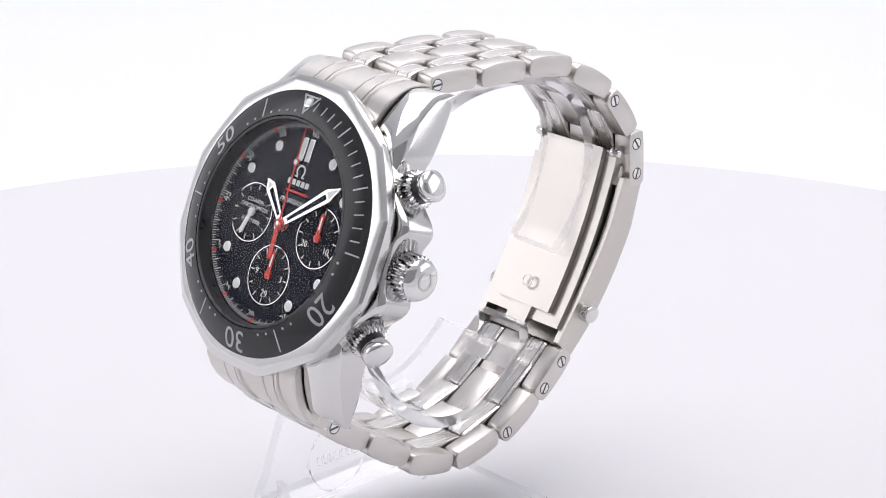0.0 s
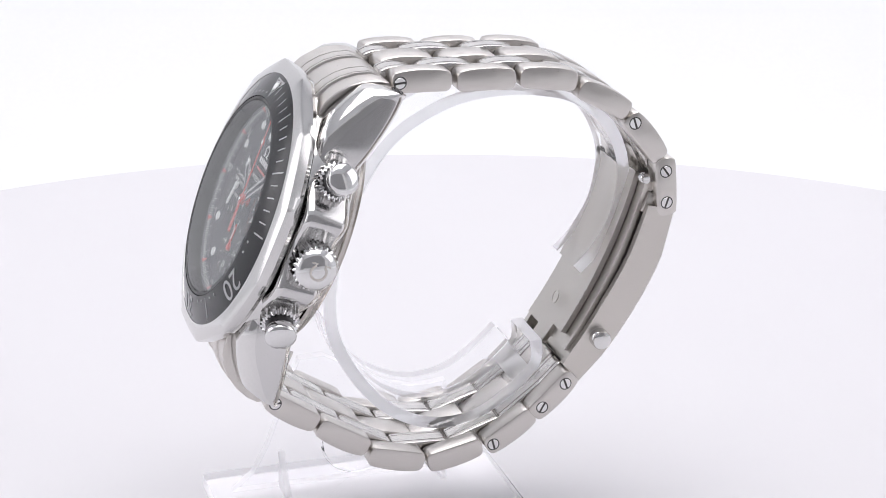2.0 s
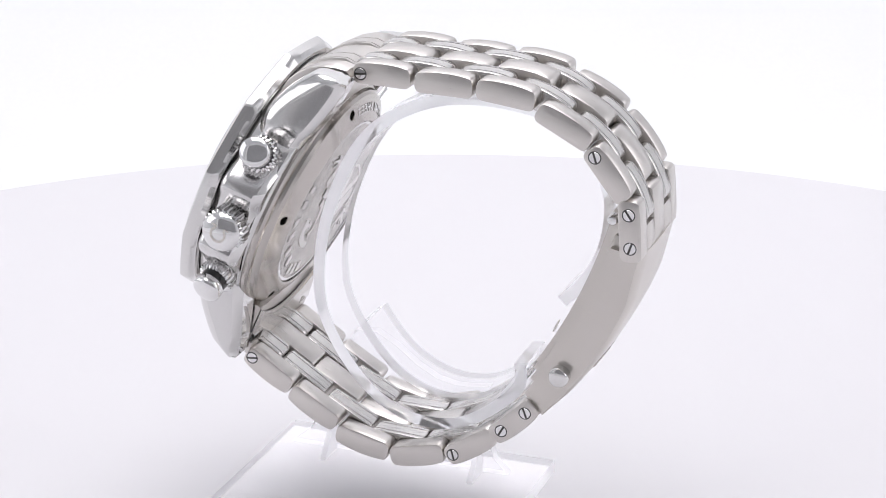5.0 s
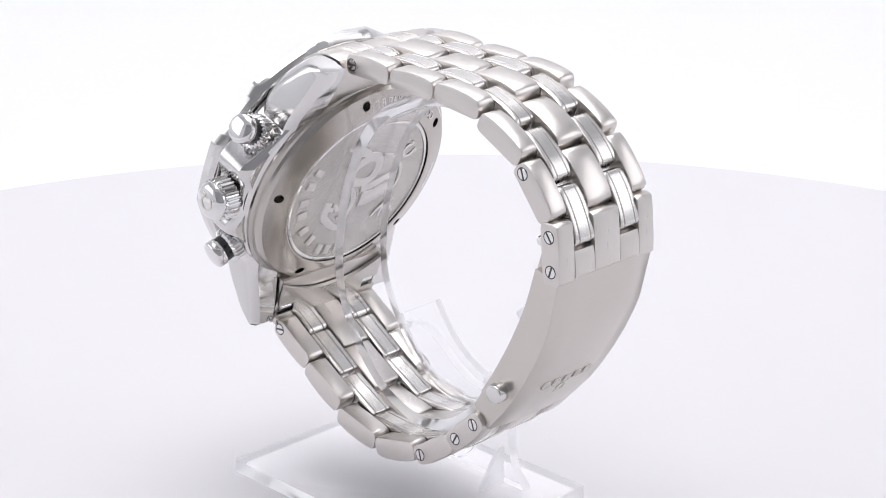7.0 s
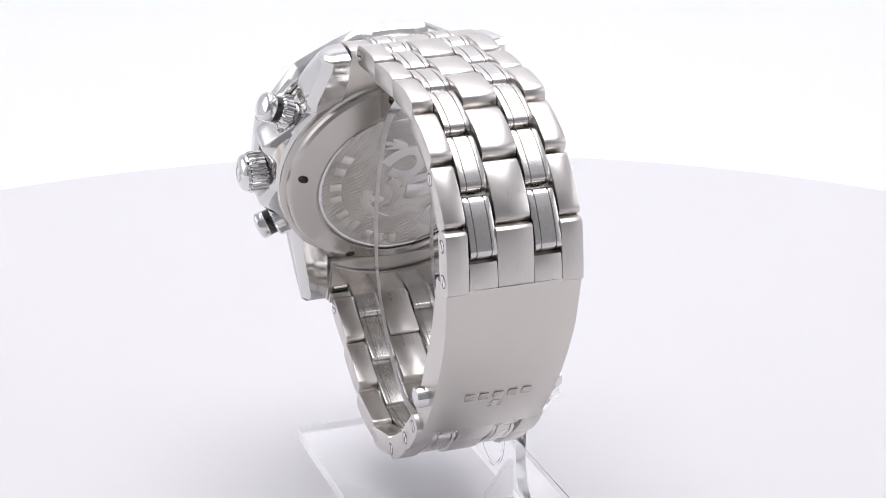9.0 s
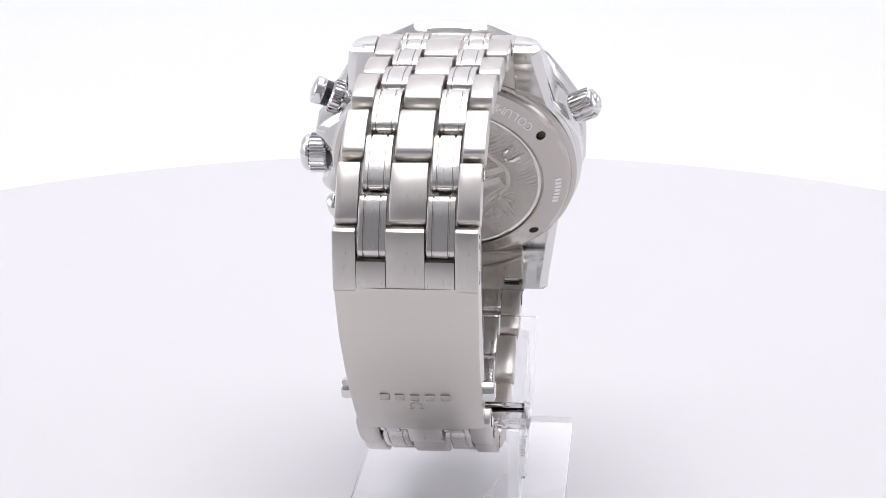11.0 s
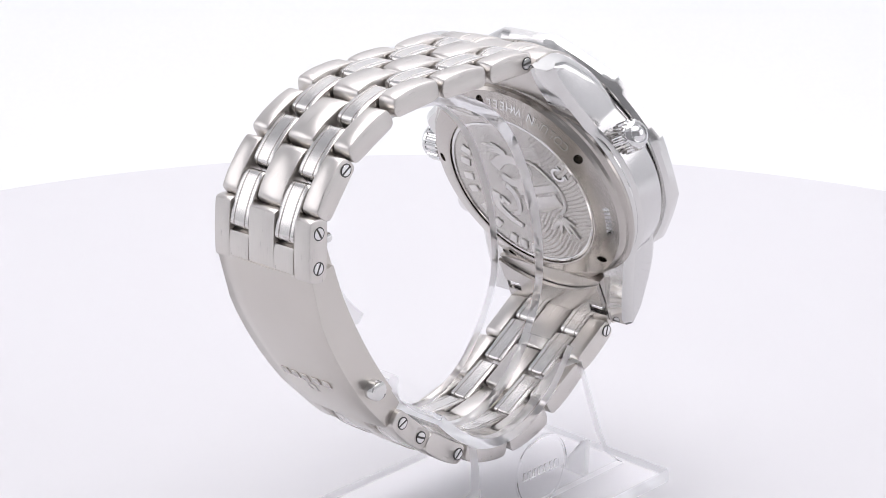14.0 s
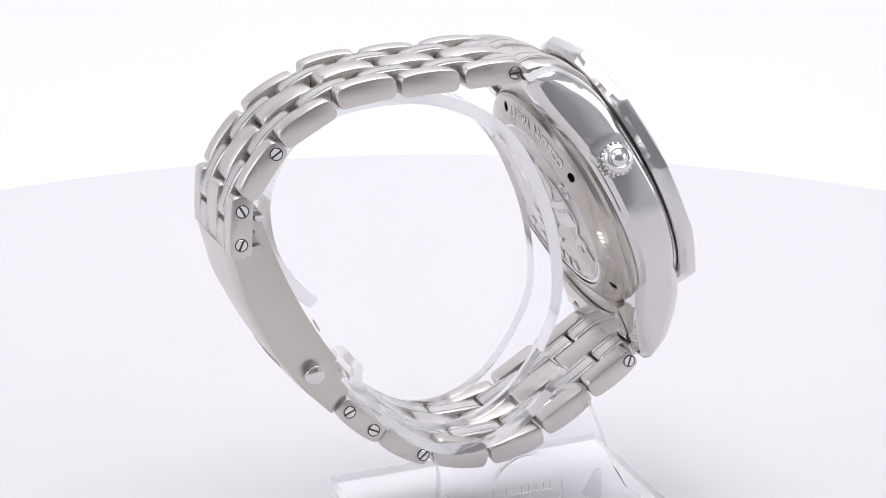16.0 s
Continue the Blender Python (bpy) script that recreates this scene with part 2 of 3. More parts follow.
def scallop(r, z, a):
    """Twelve hollow scoops round the rim that meet in sharp points."""
    if r < 20.0:
        return r
    f = ((math.degrees(a) + 15) % 30 - 15) / 15.0
    s = max(0.0, 1 - f * f)
    return r - s * (0.2 if z < -1.6 else 0.3 if z < -0.9 else 0.52 if z < 0.7 else 0.2)


def build_bezel(w):
    bm = bmesh.new()
    tube_ring(bm, [(18.8, -2.0), (20.9, -2.0), (21.25, -1.85), (21.35, -1.65), (21.85, -1.1), (22.1, -0.3), (22.1, 0.35), (21.7, 0.62), (20.9, 0.86), (20.3, 1.0), (19.75, 1.08), (19.6, 1.08), (19.5, 0.8), (18.8, 0.6)], 360, scallop)
    bezel = part("bezel", bm, M_BEZEL, w, "scalloped polished steel bezel ring", angle=30)
    bm = bmesh.new()
    tube_ring(bm, [(19.58, 0.7), (19.58, 1.02), (19.5, 1.06), (15.75, 2.45), (15.6, 2.46), (15.55, 1.0)], 144)
    insert = part("bezel_insert", bm, M_CERAMIC, bezel, "glossy black ceramic bezel insert")
    bm = bmesh.new()
    tube_ring(bm, [(15.0, -0.1), (15.5, -0.1), (15.5, 2.36), (15.42, 2.44), (15.1, 2.44), (15.0, 2.3)], 144)
    part("inner_rim", bm, M_RUBBER, w)
    tilt = -20.3

    def zi(r):
        return 1.06 + (19.5 - r) * 0.3707

    def tick(r0, r1, wd):
        b = bmesh.new()
        box(b, -wd / 2, wd / 2, -(r1 - r0) / 2, (r1 - r0) / 2, -0.03, 0.035)
        return finish("tick", b, M_GREY, smooth=False)
    short, long_, bar = tick(0, 1.5, 0.2), tick(0, 2.3, 0.24), tick(0, 3.3, 0.24)
    dot_b = bmesh.new()
    slab(dot_b, disc(0.2, 10), -0.03, 0.035)
    dot = finish("dot", dot_b, M_GREY, smooth=False)
    for k in range(1, 60):
        if k <= 15:
            me, r = (long_, 17.9) if k % 5 == 0 else (short, 17.75)
            name = "minute_bar"
        elif k in (25, 35, 45, 55):
            me, r, name = bar, 17.6, "minute_bar"
        elif k % 10 in (8, 9, 0, 1, 2) and k not in (58, 59):
            continue
        else:
            me, r, name = dot, 16.35, "minute_dot"
        put(name, me, w, polar(6 * k, r, zi(r), tilt))
    for k, s in ((20, "20"), (30, "30"), (40, "40"), (50, "50")):
        b = writing(s, 4.6, 0.07)
        put("bezel_numeral", finish("bezel_numeral", b, M_GREY, smooth=False), w, polar(6 * k, 17.5, zi(17.5), tilt))
    b = bmesh.new()
    for (x0, y0), (x1, y1) in zip([(-1.75, 1.35), (1.75, 1.35), (0, -1.75)], [(1.75, 1.35), (0, -1.75), (-1.75, 1.35)]):
        d = Vector((x1 - x0, y1 - y0, 0)).normalized()
        q = Vector((-d.y, d.x, 0)) * -0.14
        loft(b, [[(x0, y0, z), (x1, y1, z), (x1 + q.x * 2, y1 + q.y * 2, z), (x0 + q.x * 2, y0 + q.y * 2, z)] for z in (-0.03, 0.035)])
    put("bezel_triangle", finish("bezel_triangle", b, M_GREY, smooth=False), w, polar(0, 17.75, zi(17.75), tilt))
    b = bmesh.new()
    lathe(b, [(0, -0.1), (0.85, -0.1), (0.85, 0.16), (0.62, 0.2), (0.6, 0.12), (0, 0.12)], 24)
    pip = put("lume_pip", finish("lume_pip", b, M_POLISH), w, polar(0, 17.95, zi(17.95), tilt))
    b = bmesh.new()
    lathe(b, [(0, 0.1), (0.58, 0.1), (0.5, 0.2), (0, 0.28)], 20)
    part("lume", b, M_LUME, pip)
    bm = bmesh.new()
    lathe(bm, [(0, 1.3), (15.05, 1.3), (15.05, 2.2), (14.8, 2.46), (10, 2.56), (0, 2.62)], 96)
    crystal = part("crystal", bm, M_GLASS, w, "clear sapphire crystal")
    crystal.visible_shadow = False


# ------------------------------------------------ dial
def build_dial(w):
    bm = bmesh.new()
    lathe(bm, [(0, -1.2), (15.2, -1.2), (15.2, 0.95), (15.0, 0.95), (13.75, 0.0), (0, 0.0)], 128)
    part("dial", bm, M_DIAL, w, "glossy black dial", angle=20)
    # chapter ring ticks and numerals on the slope
    tilt = math.degrees(math.atan2(0.95, 1.25))

    def zr(r):
        return (r - 13.75) * 0.76 + 0.02
    b = bmesh.new()
    box(b, -0.065, 0.065, -0.5, 0.5, 0, 0.03)
    fine = finish("tick", b, M_WHITE, smooth=False)
    b = bmesh.new()
    box(b, -0.05, 0.05, -0.28, 0.28, 0, 0.03)
    finer = finish("tick", b, M_WHITE, smooth=False)
    for k in range(240):
        if k % 20 == 0:
            continue
        put("seconds_tick", fine if k % 4 == 0 else finer, w, polar(1.5 * k, 14.4 + (0 if k % 4 == 0 else 0.2), zr(14.4 + (0 if k % 4 == 0 else 0.2)), tilt))
    b = bmesh.new()
    slab(b, [(-0.38, 0.4), (0.38, 0.4), (0, -0.45)], 0, 0.04)
    tri = finish("triangle", b, M_RED, smooth=False)
    for k in range(12):
        put("red_triangle", tri, w, polar(30 * k, 14.5, zr(14.5), tilt))
        s = str(5 * k if k else 60)
        b = writing(s, 1.5, 0.03)
        flip = 180 if 4 <= k <= 8 else 0
        put("seconds_numeral", finish("seconds_numeral", b, M_WHITE, smooth=False), w, polar(30 * k + 3.6, 13.85, zr(13.85) + 0.12, tilt * 0.6, flip))
    # hour markers
    b = bmesh.new()
    lathe(b, [(0, 0), (0.86, 0), (0.86, 0.16), (0.74, 0.22), (0, 0.22)], 24)
    rim = finish("hour_marker", b, M_POLISH)
    b = bmesh.new()
    lathe(b, [(0, 0.2), (0.74, 0.2), (0.66, 0.3), (0, 0.36)], 24)
    lume = finish("lume", b, M_LUME)
    for k in (1, 2, 4, 5, 7, 8, 10, 11):
        o = put("hour_marker", rim, w, polar(30 * k, 12.2, 0.0))
        put("lume", lume, o)
    for x in (-0.72, 0.72):
        b = bmesh.new()
        box(b, -0.58, 0.58, -1.75, 1.75, 0, 0.3, 0.05)
        o = part("twelve_marker", b, M_POLISH, w, m=pose(x, 11.3, 0))
        b = bmesh.new()
        box(b, -0.44, 0.44, -1.6, 1.6, 0.29, 0.34, 0.0)
        part("lume", b, M_LUME, o)
    # subdials
    for ang, texts in ((90, (("10", 120), ("20", 240))), (180, (("3", 90), ("6", 178), ("9", 270), ("12", 0))), (270, ())):
        cx, cy = 7.6 * math.sin(radians(ang)), 7.6 * math.cos(radians(ang))
        b = bmesh.new()
        lathe(b, [(0, 0.0), (4.35, 0.0), (4.35, 0.03), (0, 0.03)], 64)
        sub = part("subdial", b, M_SUB, w, "black snailed subdial", pose(cx, cy, 0))
        b = bmesh.new()
        tube_ring(b, [(4.3, 0.0), (4.42, 0.0), (4.42, 0.09), (4.3, 0.09)], 64)
        part("subdial_rim", b, M_POLISH, sub)
        b = bmesh.new()
        for k in range(12):
            t = bmesh.new()
            box(t, -0.085, 0.085, 3.35, 4.1, 0.03, 0.05)
            t.transform(pose(0, 0, 0, 0, 0, 30 * k))
            me = bpy.data.meshes.new("t")
            t.to_mesh(me)
            t.free()
            b.from_mesh(me)
            bpy.data.meshes.remove(me)
        part("subdial_ticks", b, M_WHITE, sub)
        for s, a in texts:
            if s == "6" or s == "12":
                continue
            b = writing(s, 1.35, 0.03)
            rr = 2.75
            part("subdial_numeral", b, M_WHITE, sub, m=pose(rr * math.sin(radians(a)), rr * math.cos(radians(a)), 0.05))
    for s, y, size in (("CO-AXIAL", 1.75, 0.85), ("CHRONOMETER", 0.8, 0.85), ("300m/1000ft", -1.2, 0.85)):
        part("dial_writing", writing(s, size, 0.02), M_WHITE, w, m=pose(-7.4, y, 0.06))
    part("dial_writing", writing("PROFESSIONAL", 0.95, 0.02), M_WHITE, w, m=pose(0.6, 3.55, 0.03))
    for k in range(5):
        b = bmesh.new()
        box(b, -0.36, 0.36, -0.42, 0.42, 0, 0.04)
        part("dial_emblem_bar", b, M_WHITE, w, m=pose(0.15 + 0.98 * (k - 2), 6.35, 0))
    b = bmesh.new()
    box(b, -2.4, 2.4, -0.17, 0.17, 0, 0.03)
    part("dial_emblem_bar", b, M_RED, w, m=pose(0.3, 5.0, 0))
    b = emblem(0.95, 0.2)
    part("dial_emblem", b, M_LUME, w, m=pose(0.0, 8.1, 0.02))
    # date window
    b = bmesh.new()
    box(b, -0.95, 0.95, -0.85, 0.85, 0.03, 0.05)
    part("date_disc", b, M_DIAL, w, m=pose(0.2, -10.4, 0))
    part("date_numeral", writing("29", 1.5, 0.03), M_WHITE, w, m=pose(0.2, -10.4, 0.07))
    # hands
    def lined_hand(name, ang, l, wd, tip, z):
        b = bmesh.new()
        slab(b, [(-0.3, -1.2), (-wd * 0.30, 1.2)] + [(x, y + 0.0) for x, y in [(-wd / 2, l - tip), (0, l), (wd / 2, l - tip)]] + [(wd * 0.30, 1.2), (0.3, -1.2)], z, z + 0.22, 0.05)
        h = part(name, b, M_POLISH, w, "polished steel hand with white lume", pose(0, 0, 0, 0, 0, -ang))
        b = bmesh.new()
        slab(b, [(-wd * 0.28, l - tip - 0.15), (0, l - 0.55), (wd * 0.28, l - tip - 0.15)], z + 0.18, z + 0.27)
        part("lume", b, M_LUME, h)
        b = bmesh.new()
        slab(b, [(-wd * 0.13, 1.6), (-wd * 0.2, l - tip - 0.5), (wd * 0.2, l - tip - 0.5), (wd * 0.13, 1.6)], z + 0.18, z + 0.245)
        part("hand_slot", b, M_DIAL, h)
        return h
    lined_hand("hour_hand", -45, 8.0, 2.0, 1.4, 0.5)
    lined_hand("minute_hand", 52, 12.9, 2.0, 2.6, 0.8)
    b = bmesh.new()
    slab(b, [(-0.45, -5.2), (-0.36, -1), (-0.14, 0.5), (-0.07, 14.6), (0.07, 14.6), (0.14, 0.5), (0.36, -1), (0.45, -5.2)], 1.1, 1.25)
    ch = part("chronograph_hand", b, M_RED, w, "slim red central chronograph hand", pose(0, 0, 0, 0, 0, 2))
    b = bmesh.new()
    slab(b, disc(0.55, 20, 0, 9.2), 1.08, 1.28)
    part("lollipop", b, M_RED, ch)
    b = bmesh.new()
    slab(b, disc(0.38, 20, 0, 9.2), 1.2, 1.31)
    part("lume", b, M_LUME, ch)
    b = bmesh.new()
    lathe(b, [(0, 0), (0.8, 0), (0.8, 1.28), (0.7, 1.36), (0, 1.36)], 24)
    hub = part("hub", b, M_RED, w)
    b = bmesh.new()
    lathe(b, [(0, 1.3), (0.42, 1.3), (0.4, 1.5), (0.28, 1.56), (0, 1.58)], 20)
    part("hub_cap", b, M_POLISH, hub)
    for ang, turn, mat, lm in ((90, 0, M_RED, M_LUME), (180, 0, M_RED, M_LUME), (270, 198, M_LUME, M_LUME)):
        cx, cy = 7.6 * math.sin(radians(ang)), 7.6 * math.cos(radians(ang))
        b = bmesh.new()
        slab(b, [(-0.2, -0.3), (-0.38, 1.2), (-0.38, 3.2), (0, 3.7), (0.38, 3.2), (0.38, 1.2), (0.2, -0.3)], 0.2, 0.34)
        h = part("subdial_hand", b, mat, w, "red small hand" if mat is M_RED else "white small hand", pose(cx, cy, 0, 0, 0, -turn))
        b = bmesh.new()
        slab(b, [(-0.14, 1.2), (-0.14, 3.1), (0.14, 3.1), (0.14, 1.2)], 0.3, 0.37)
        part("lume", b, lm, h)
        b = bmesh.new()
        lathe(b, [(0, 0.0), (0.62, 0.0), (0.62, 0.34), (0.5, 0.42), (0, 0.42)], 20)
        part("hand_hub", b, mat, h)


def emblem(r, wd):
    """A plain open ring with two feet."""
    b = bmesh.new()
    rings = []
    for i in range(25):
        a = radians(-145 + 290 * i / 24)
        rings.append([(q * math.sin(a), q * math.cos(a), z) for q, z in ((r, 0), (r - wd * 1.4, 0), (r - wd * 1.4, 0.06), (r, 0.06))])
    loft(b, rings)
    for sg in (-1, 1):
        box(b, sg * r * 0.42 if sg > 0 else -r * 1.1, r * 1.1 if sg > 0 else -r * 0.42, -r * 1.0, -r * 1.0 + wd, 0, 0.06)
    return b


# ------------------------------------------------ caseback
def build_back(w):
    bm = bmesh.new()
    lathe(bm, [(0, -9.4), (19.9, -9.4), (19.9, -9.9), (19.5, -10.3), (19.1, -10.5), (18.9, -11.0), (18.5, -11.5), (15.1, -12.75), (14.7, -12.85), (14.45, -12.8), (14.4, -12.35), (0, -12.35)], 160)
    me = finish("caseback", bm, M_BACK, 30)
    body = put("caseback", me, w, None, "brushed steel caseback with engraved medallion")
    cut = bmesh.new()
    for k in range(5):
        ang = (11, 82, -58, -131.5, 154)[k]
        m = polar(ang, 17.0, -11.4)
        lathe(cut, [(0, 1.4), (0.55, 1.4), (0.78, 1.1), (0.78, -2), (0, -2)], 20)
        bmesh.ops.transform(cut, matrix=m, verts=cut.verts[-5 * 20:])
    tool = put("tool", finish("tool", cut, M_DARK, smooth=False), w)
    mod = body.modifiers.new("holes", "BOOLEAN")
    mod.operation, mod.object, mod.solver = "DIFFERENCE", tool, "EXACT"
    bpy.context.view_layer.update()
    drilled = bpy.data.meshes.new_from_object(body.evaluated_get(bpy.context.evaluated_depsgraph_get()))
    if len(drilled.polygons) > 200:
        body.data = drilled
        for poly in drilled.polygons:
            poly.use_smooth = True
        drilled.set_sharp_from_angle(angle=radians(12))
    body.modifiers.clear()
    bpy.data.objects.remove(tool)
    # wavy medallion: ribs that run along v and sway with it
    b = bmesh.new()
    verts = {}
    for i in range(352):
        for j in range(72):
            v = -14.3 + 28.6 * j / 71
            u = -15.3 + 30.6 * i / 351
            h = math.sin(2 * math.pi * u / 0.72)
            u -= 0.8 * math.sin(v * 0.42)
            x, y = 0.6 * u + 0.8 * v, 0.8 * u - 0.6 * v
            if x * x + y * y < 14.15 ** 2:
                verts[i, j] = b.verts.new((x, y, -12.43 - 0.04 * h))
    for i in range(351):
        for j in range(71):
            q = [verts.get(p) for p in ((i, j), (i + 1, j), (i + 1, j + 1), (i, j + 1))]
            if all(q):
                b.faces.new(q)
    part("medallion", b, M_RELIEF, w, "engraved wavy steel medallion", angle=180)
    # raised plain figure: two curved strokes, a belt and leafy ends, with a rim line
    def stroke(pts, wd0, wd1, h):
        pts = [(p.x, p.y) for p in spline(pts, 4)]
        s = bmesh.new()
        rings = []
        for i, (x, y) in enumerate(pts):
            x2, y2 = pts[min(i + 1, len(pts) - 1)]
            x1, y1 = pts[max(i - 1, 0)]
            d = Vector((x2 - x1, y2 - y1)).normalized()
            r = wd0 + (wd1 - wd0) * i / (len(pts) - 1)
            rings.append([(x - d.y * q * r, y + d.x * q * r, -12.40 - hh * h) for q, hh in ((-1, 0), (-0.88, 0.9), (0, 1), (0.88, 0.9), (1, 0))])
        loft(s, rings)
        return s
    strokes = (
        ([(3.6, 4.3), (1.9, 5.8), (-0.2, 6.6), (-2.0, 6.0), (-2.6, 3.9), (-1.3, 1.9), (1.0, 1.7), (2.7, 2.6)], 1.1, 0.8, 0.42),
        ([(-3.1, 6.4), (-5.1, 5.8), (-7.2, 3.8), (-8.7, 1.7), (-8.8, -1.2), (-7.3, -3.2)], 0.22, 0.35, 0.45),
        ([(0.0, 0.1), (-2.7, 0.5), (-5.4, 1.4), (-8.0, 2.3)], 0.85, 0.7, 0.42),
        ([(-0.6, -2.2), (-3.0, -2.3), (-5.2, -1.6), (-7.8, -0.4)], 1.6, 1.2, 0.34),
        ([(5.6, -1.4), (6.1, -4.0), (4.9, -5.7), (3.1, -7.2), (1.8, -7.6)], 0.9, 0.5, 0.42),
        ([(2.5, 0.7), (1.4, -0.3), (1.0, -2.2), (1.6, -4.6), (3.1, -5.4)], 0.7, 0.35, 0.42))
    for pts, w0, w1, h in strokes:
        part("medallion_figure", stroke(pts, w0, w1, h * 0.55), M_FIGURE, w, angle=50)
    leaves = (((4.8, 8.9), (0.4, 7.7)), ((3.9, 7.6), (0.2, 7.4)), ((2.8, 9.4), (0.6, 7.9)), ((-4.4, -6.9), (-7.4, -4.6)), ((-6.2, -7.2), (-7.4, -4.4)), ((-8.2, -7.0), (-7.3, -4.3)),
              ((-9.8, -7.6), (-7.8, -4.6)), ((-9.6, -5.0), (-7.3, -4.0)), ((6.4, -2.6), (4.4, -3.2)), ((4.6, -2.0), (3.4, -3.6)))
    for (x0, y0), (x1, y1) in leaves:
        part("medallion_leaf", stroke([(x0, y0), ((x0 + x1) / 2 + 0.2, (y0 + y1) / 2 + 0.25), (x1, y1)], 0.18, 0.55, 0.26), M_FIGURE, w, angle=50)
    b = bmesh.new()
    tube_ring(b, [(13.75, -12.3), (14.2, -12.3), (14.2, -12.62), (13.9, -12.68), (13.75, -12.6)], 120)
    part("medallion_rim", b, M_POLISH, w)
    # raised bars in an arc in place of a product name
    b = bmesh.new()
    box(b, -0.7, 0.7, -0.95, 0.95, -0.12, 0.12, 0.06)
    block = finish("medallion_bar", b, M_FIGURE)
    for ang in (176, 165, 155, 138, 121, 102, 89, 73, 60):
        put("medallion_bar", block, w, polar(ang, 11.4 if ang < 150 else 12.2, -12.5) @ pose(0, 0, 0, 0, 180, 0))
    # ring writing
    word = "COLUMN WHEEL"
    for k, ch in enumerate(word):
        if ch != " ":
            part("engraved_letter", writing(ch, 2.0, 0.16), M_POLISH, w, m=polar(-48.5 + 4.75 * k, 16.75, -12.17, 20.2) @ pose(0, 0, 0, 0, 180, 180))
    b = bmesh.new()
    box(b, -0.28, 0.28, -0.5, 0.5, -0.03, 0.03)
    tick = finish("engraved_bar", b, M_POLISH, smooth=False)
    for k in range(7):
        put("engraved_bar", tick, w, polar(-106 + 2.6 * k, 17.0, -12.06, 20.2))
    part("back_emblem", emblem(1.3, 0.3), M_POLISH, w, m=pose(-9.4, 5.1, -12.52, 0, 180, 0) @ pose(0, 0, 0, 0, 0, 120))


# ------------------------------------------------ crown, pushers, valve
def knurl(bm, r, z0, z1, n, depth):
    rings = []
    for z, s in ((z0, 0.86), (z0 + 0.35, 1.0), (z1 - 0.35, 1.0), (z1, 0.86)):
        ring = []
        for i in range(n * 4):
            a = 2 * math.pi * i / (n * 4)
            q = r * s - (depth * s if i % 4 in (0, 3) else 0)
            ring.append((q * math.cos(a), q * math.sin(a), z))
        rings.append(ring)
    return loft(bm, rings)


def build_controls(w):
    # crown
    m = axis_pose((19.5, -0.1, -6.0), (1, 0, 0))
    b = bmesh.new()
    lathe(b, [(0, 0), (2.5, 0), (2.5, 2.2), (0, 2.2)], 32)
    stem = part("crown_tube", b, M_DARK, w, m=m)
    b = bmesh.new()
    knurl(b, 3.35, 1.9, 5.0, 24, 0.34)
    crown = part("crown", b, M_POLISH, w, "knurled polished steel crown", m, 25)
    b = bmesh.new()
    lathe(b, [(0, 4.8), (3.0, 4.9), (3.05, 5.3), (2.7, 5.9), (2.1, 6.25), (0, 6.45)], 48)
    part("crown_cap", b, M_POLISH, crown)
    part("crown_emblem", emblem(1.3, 0.24), M_SATIN, crown, m=pose(0, 0, 6.36, 0, 0, 90))
    # pushers
    for sg in (1, -1):
        way = Vector((math.cos(radians(25)), sg * math.sin(radians(25)), 0))
        tip = Vector((22.75, 13.1, -5.55)) if sg > 0 else Vector((22.0, -12.2, -6.1))
        m = axis_pose(tip - way * 6.6, way)
        b = bmesh.new()
        lathe(b, [(0, -1.5), (1.9, -1.5), (1.9, 1.9), (0, 1.9)], 32)
        part("pusher_tube", b, M_POLISH, w, m=m)
        b = bmesh.new()
        knurl(b, 2.85, 1.6, 3.7, 22, 0.3)
        pusher = part("pusher", b, M_POLISH, w, "knurled steel chronograph pusher with black ring", m, 25)
        b = bmesh.new()
        lathe(b, [(0, 3.6), (2.05, 3.6), (2.1, 3.9), (2.1, 4.9), (0, 4.9)], 40)
        part("pusher_ring", b, M_RUBBER, pusher, "black ring")
        b = bmesh.new()
        lathe(b, [(0, 4.8), (2.2, 4.8), (2.28, 4.95), (2.28, 6.1), (2.15, 6.3), (1.8, 6.52), (1.2, 6.68), (0.6, 6.76), (0, 6.78)], 48)
        part("pusher_cap", b, M_POLISH, pusher)
    # valve on the ten o'clock flank
    way = Vector((-0.885, 0.465, 0)).normalized()
    m = axis_pose(Vector((-23.3, 12.2, -6.7)) - way * 5.0, way)
    b = bmesh.new()
    knurl(b, 2.5, 0.6, 4.2, 20, 0.34)
    valve = part("helium_valve", b, M_POLISH, w, "knurled conical steel valve", m, 25)
    b = bmesh.new()
    lathe(b, [(0, 4.0), (2.1, 4.1), (2.1, 4.35), (1.85, 4.7), (1.5, 4.85), (1.25, 4.75), (1.15, 4.8), (1.0, 5.05), (0.7, 5.3), (0.35, 5.42), (0, 5.45)], 40)
    part("valve_cap", b, M_POLISH, valve)


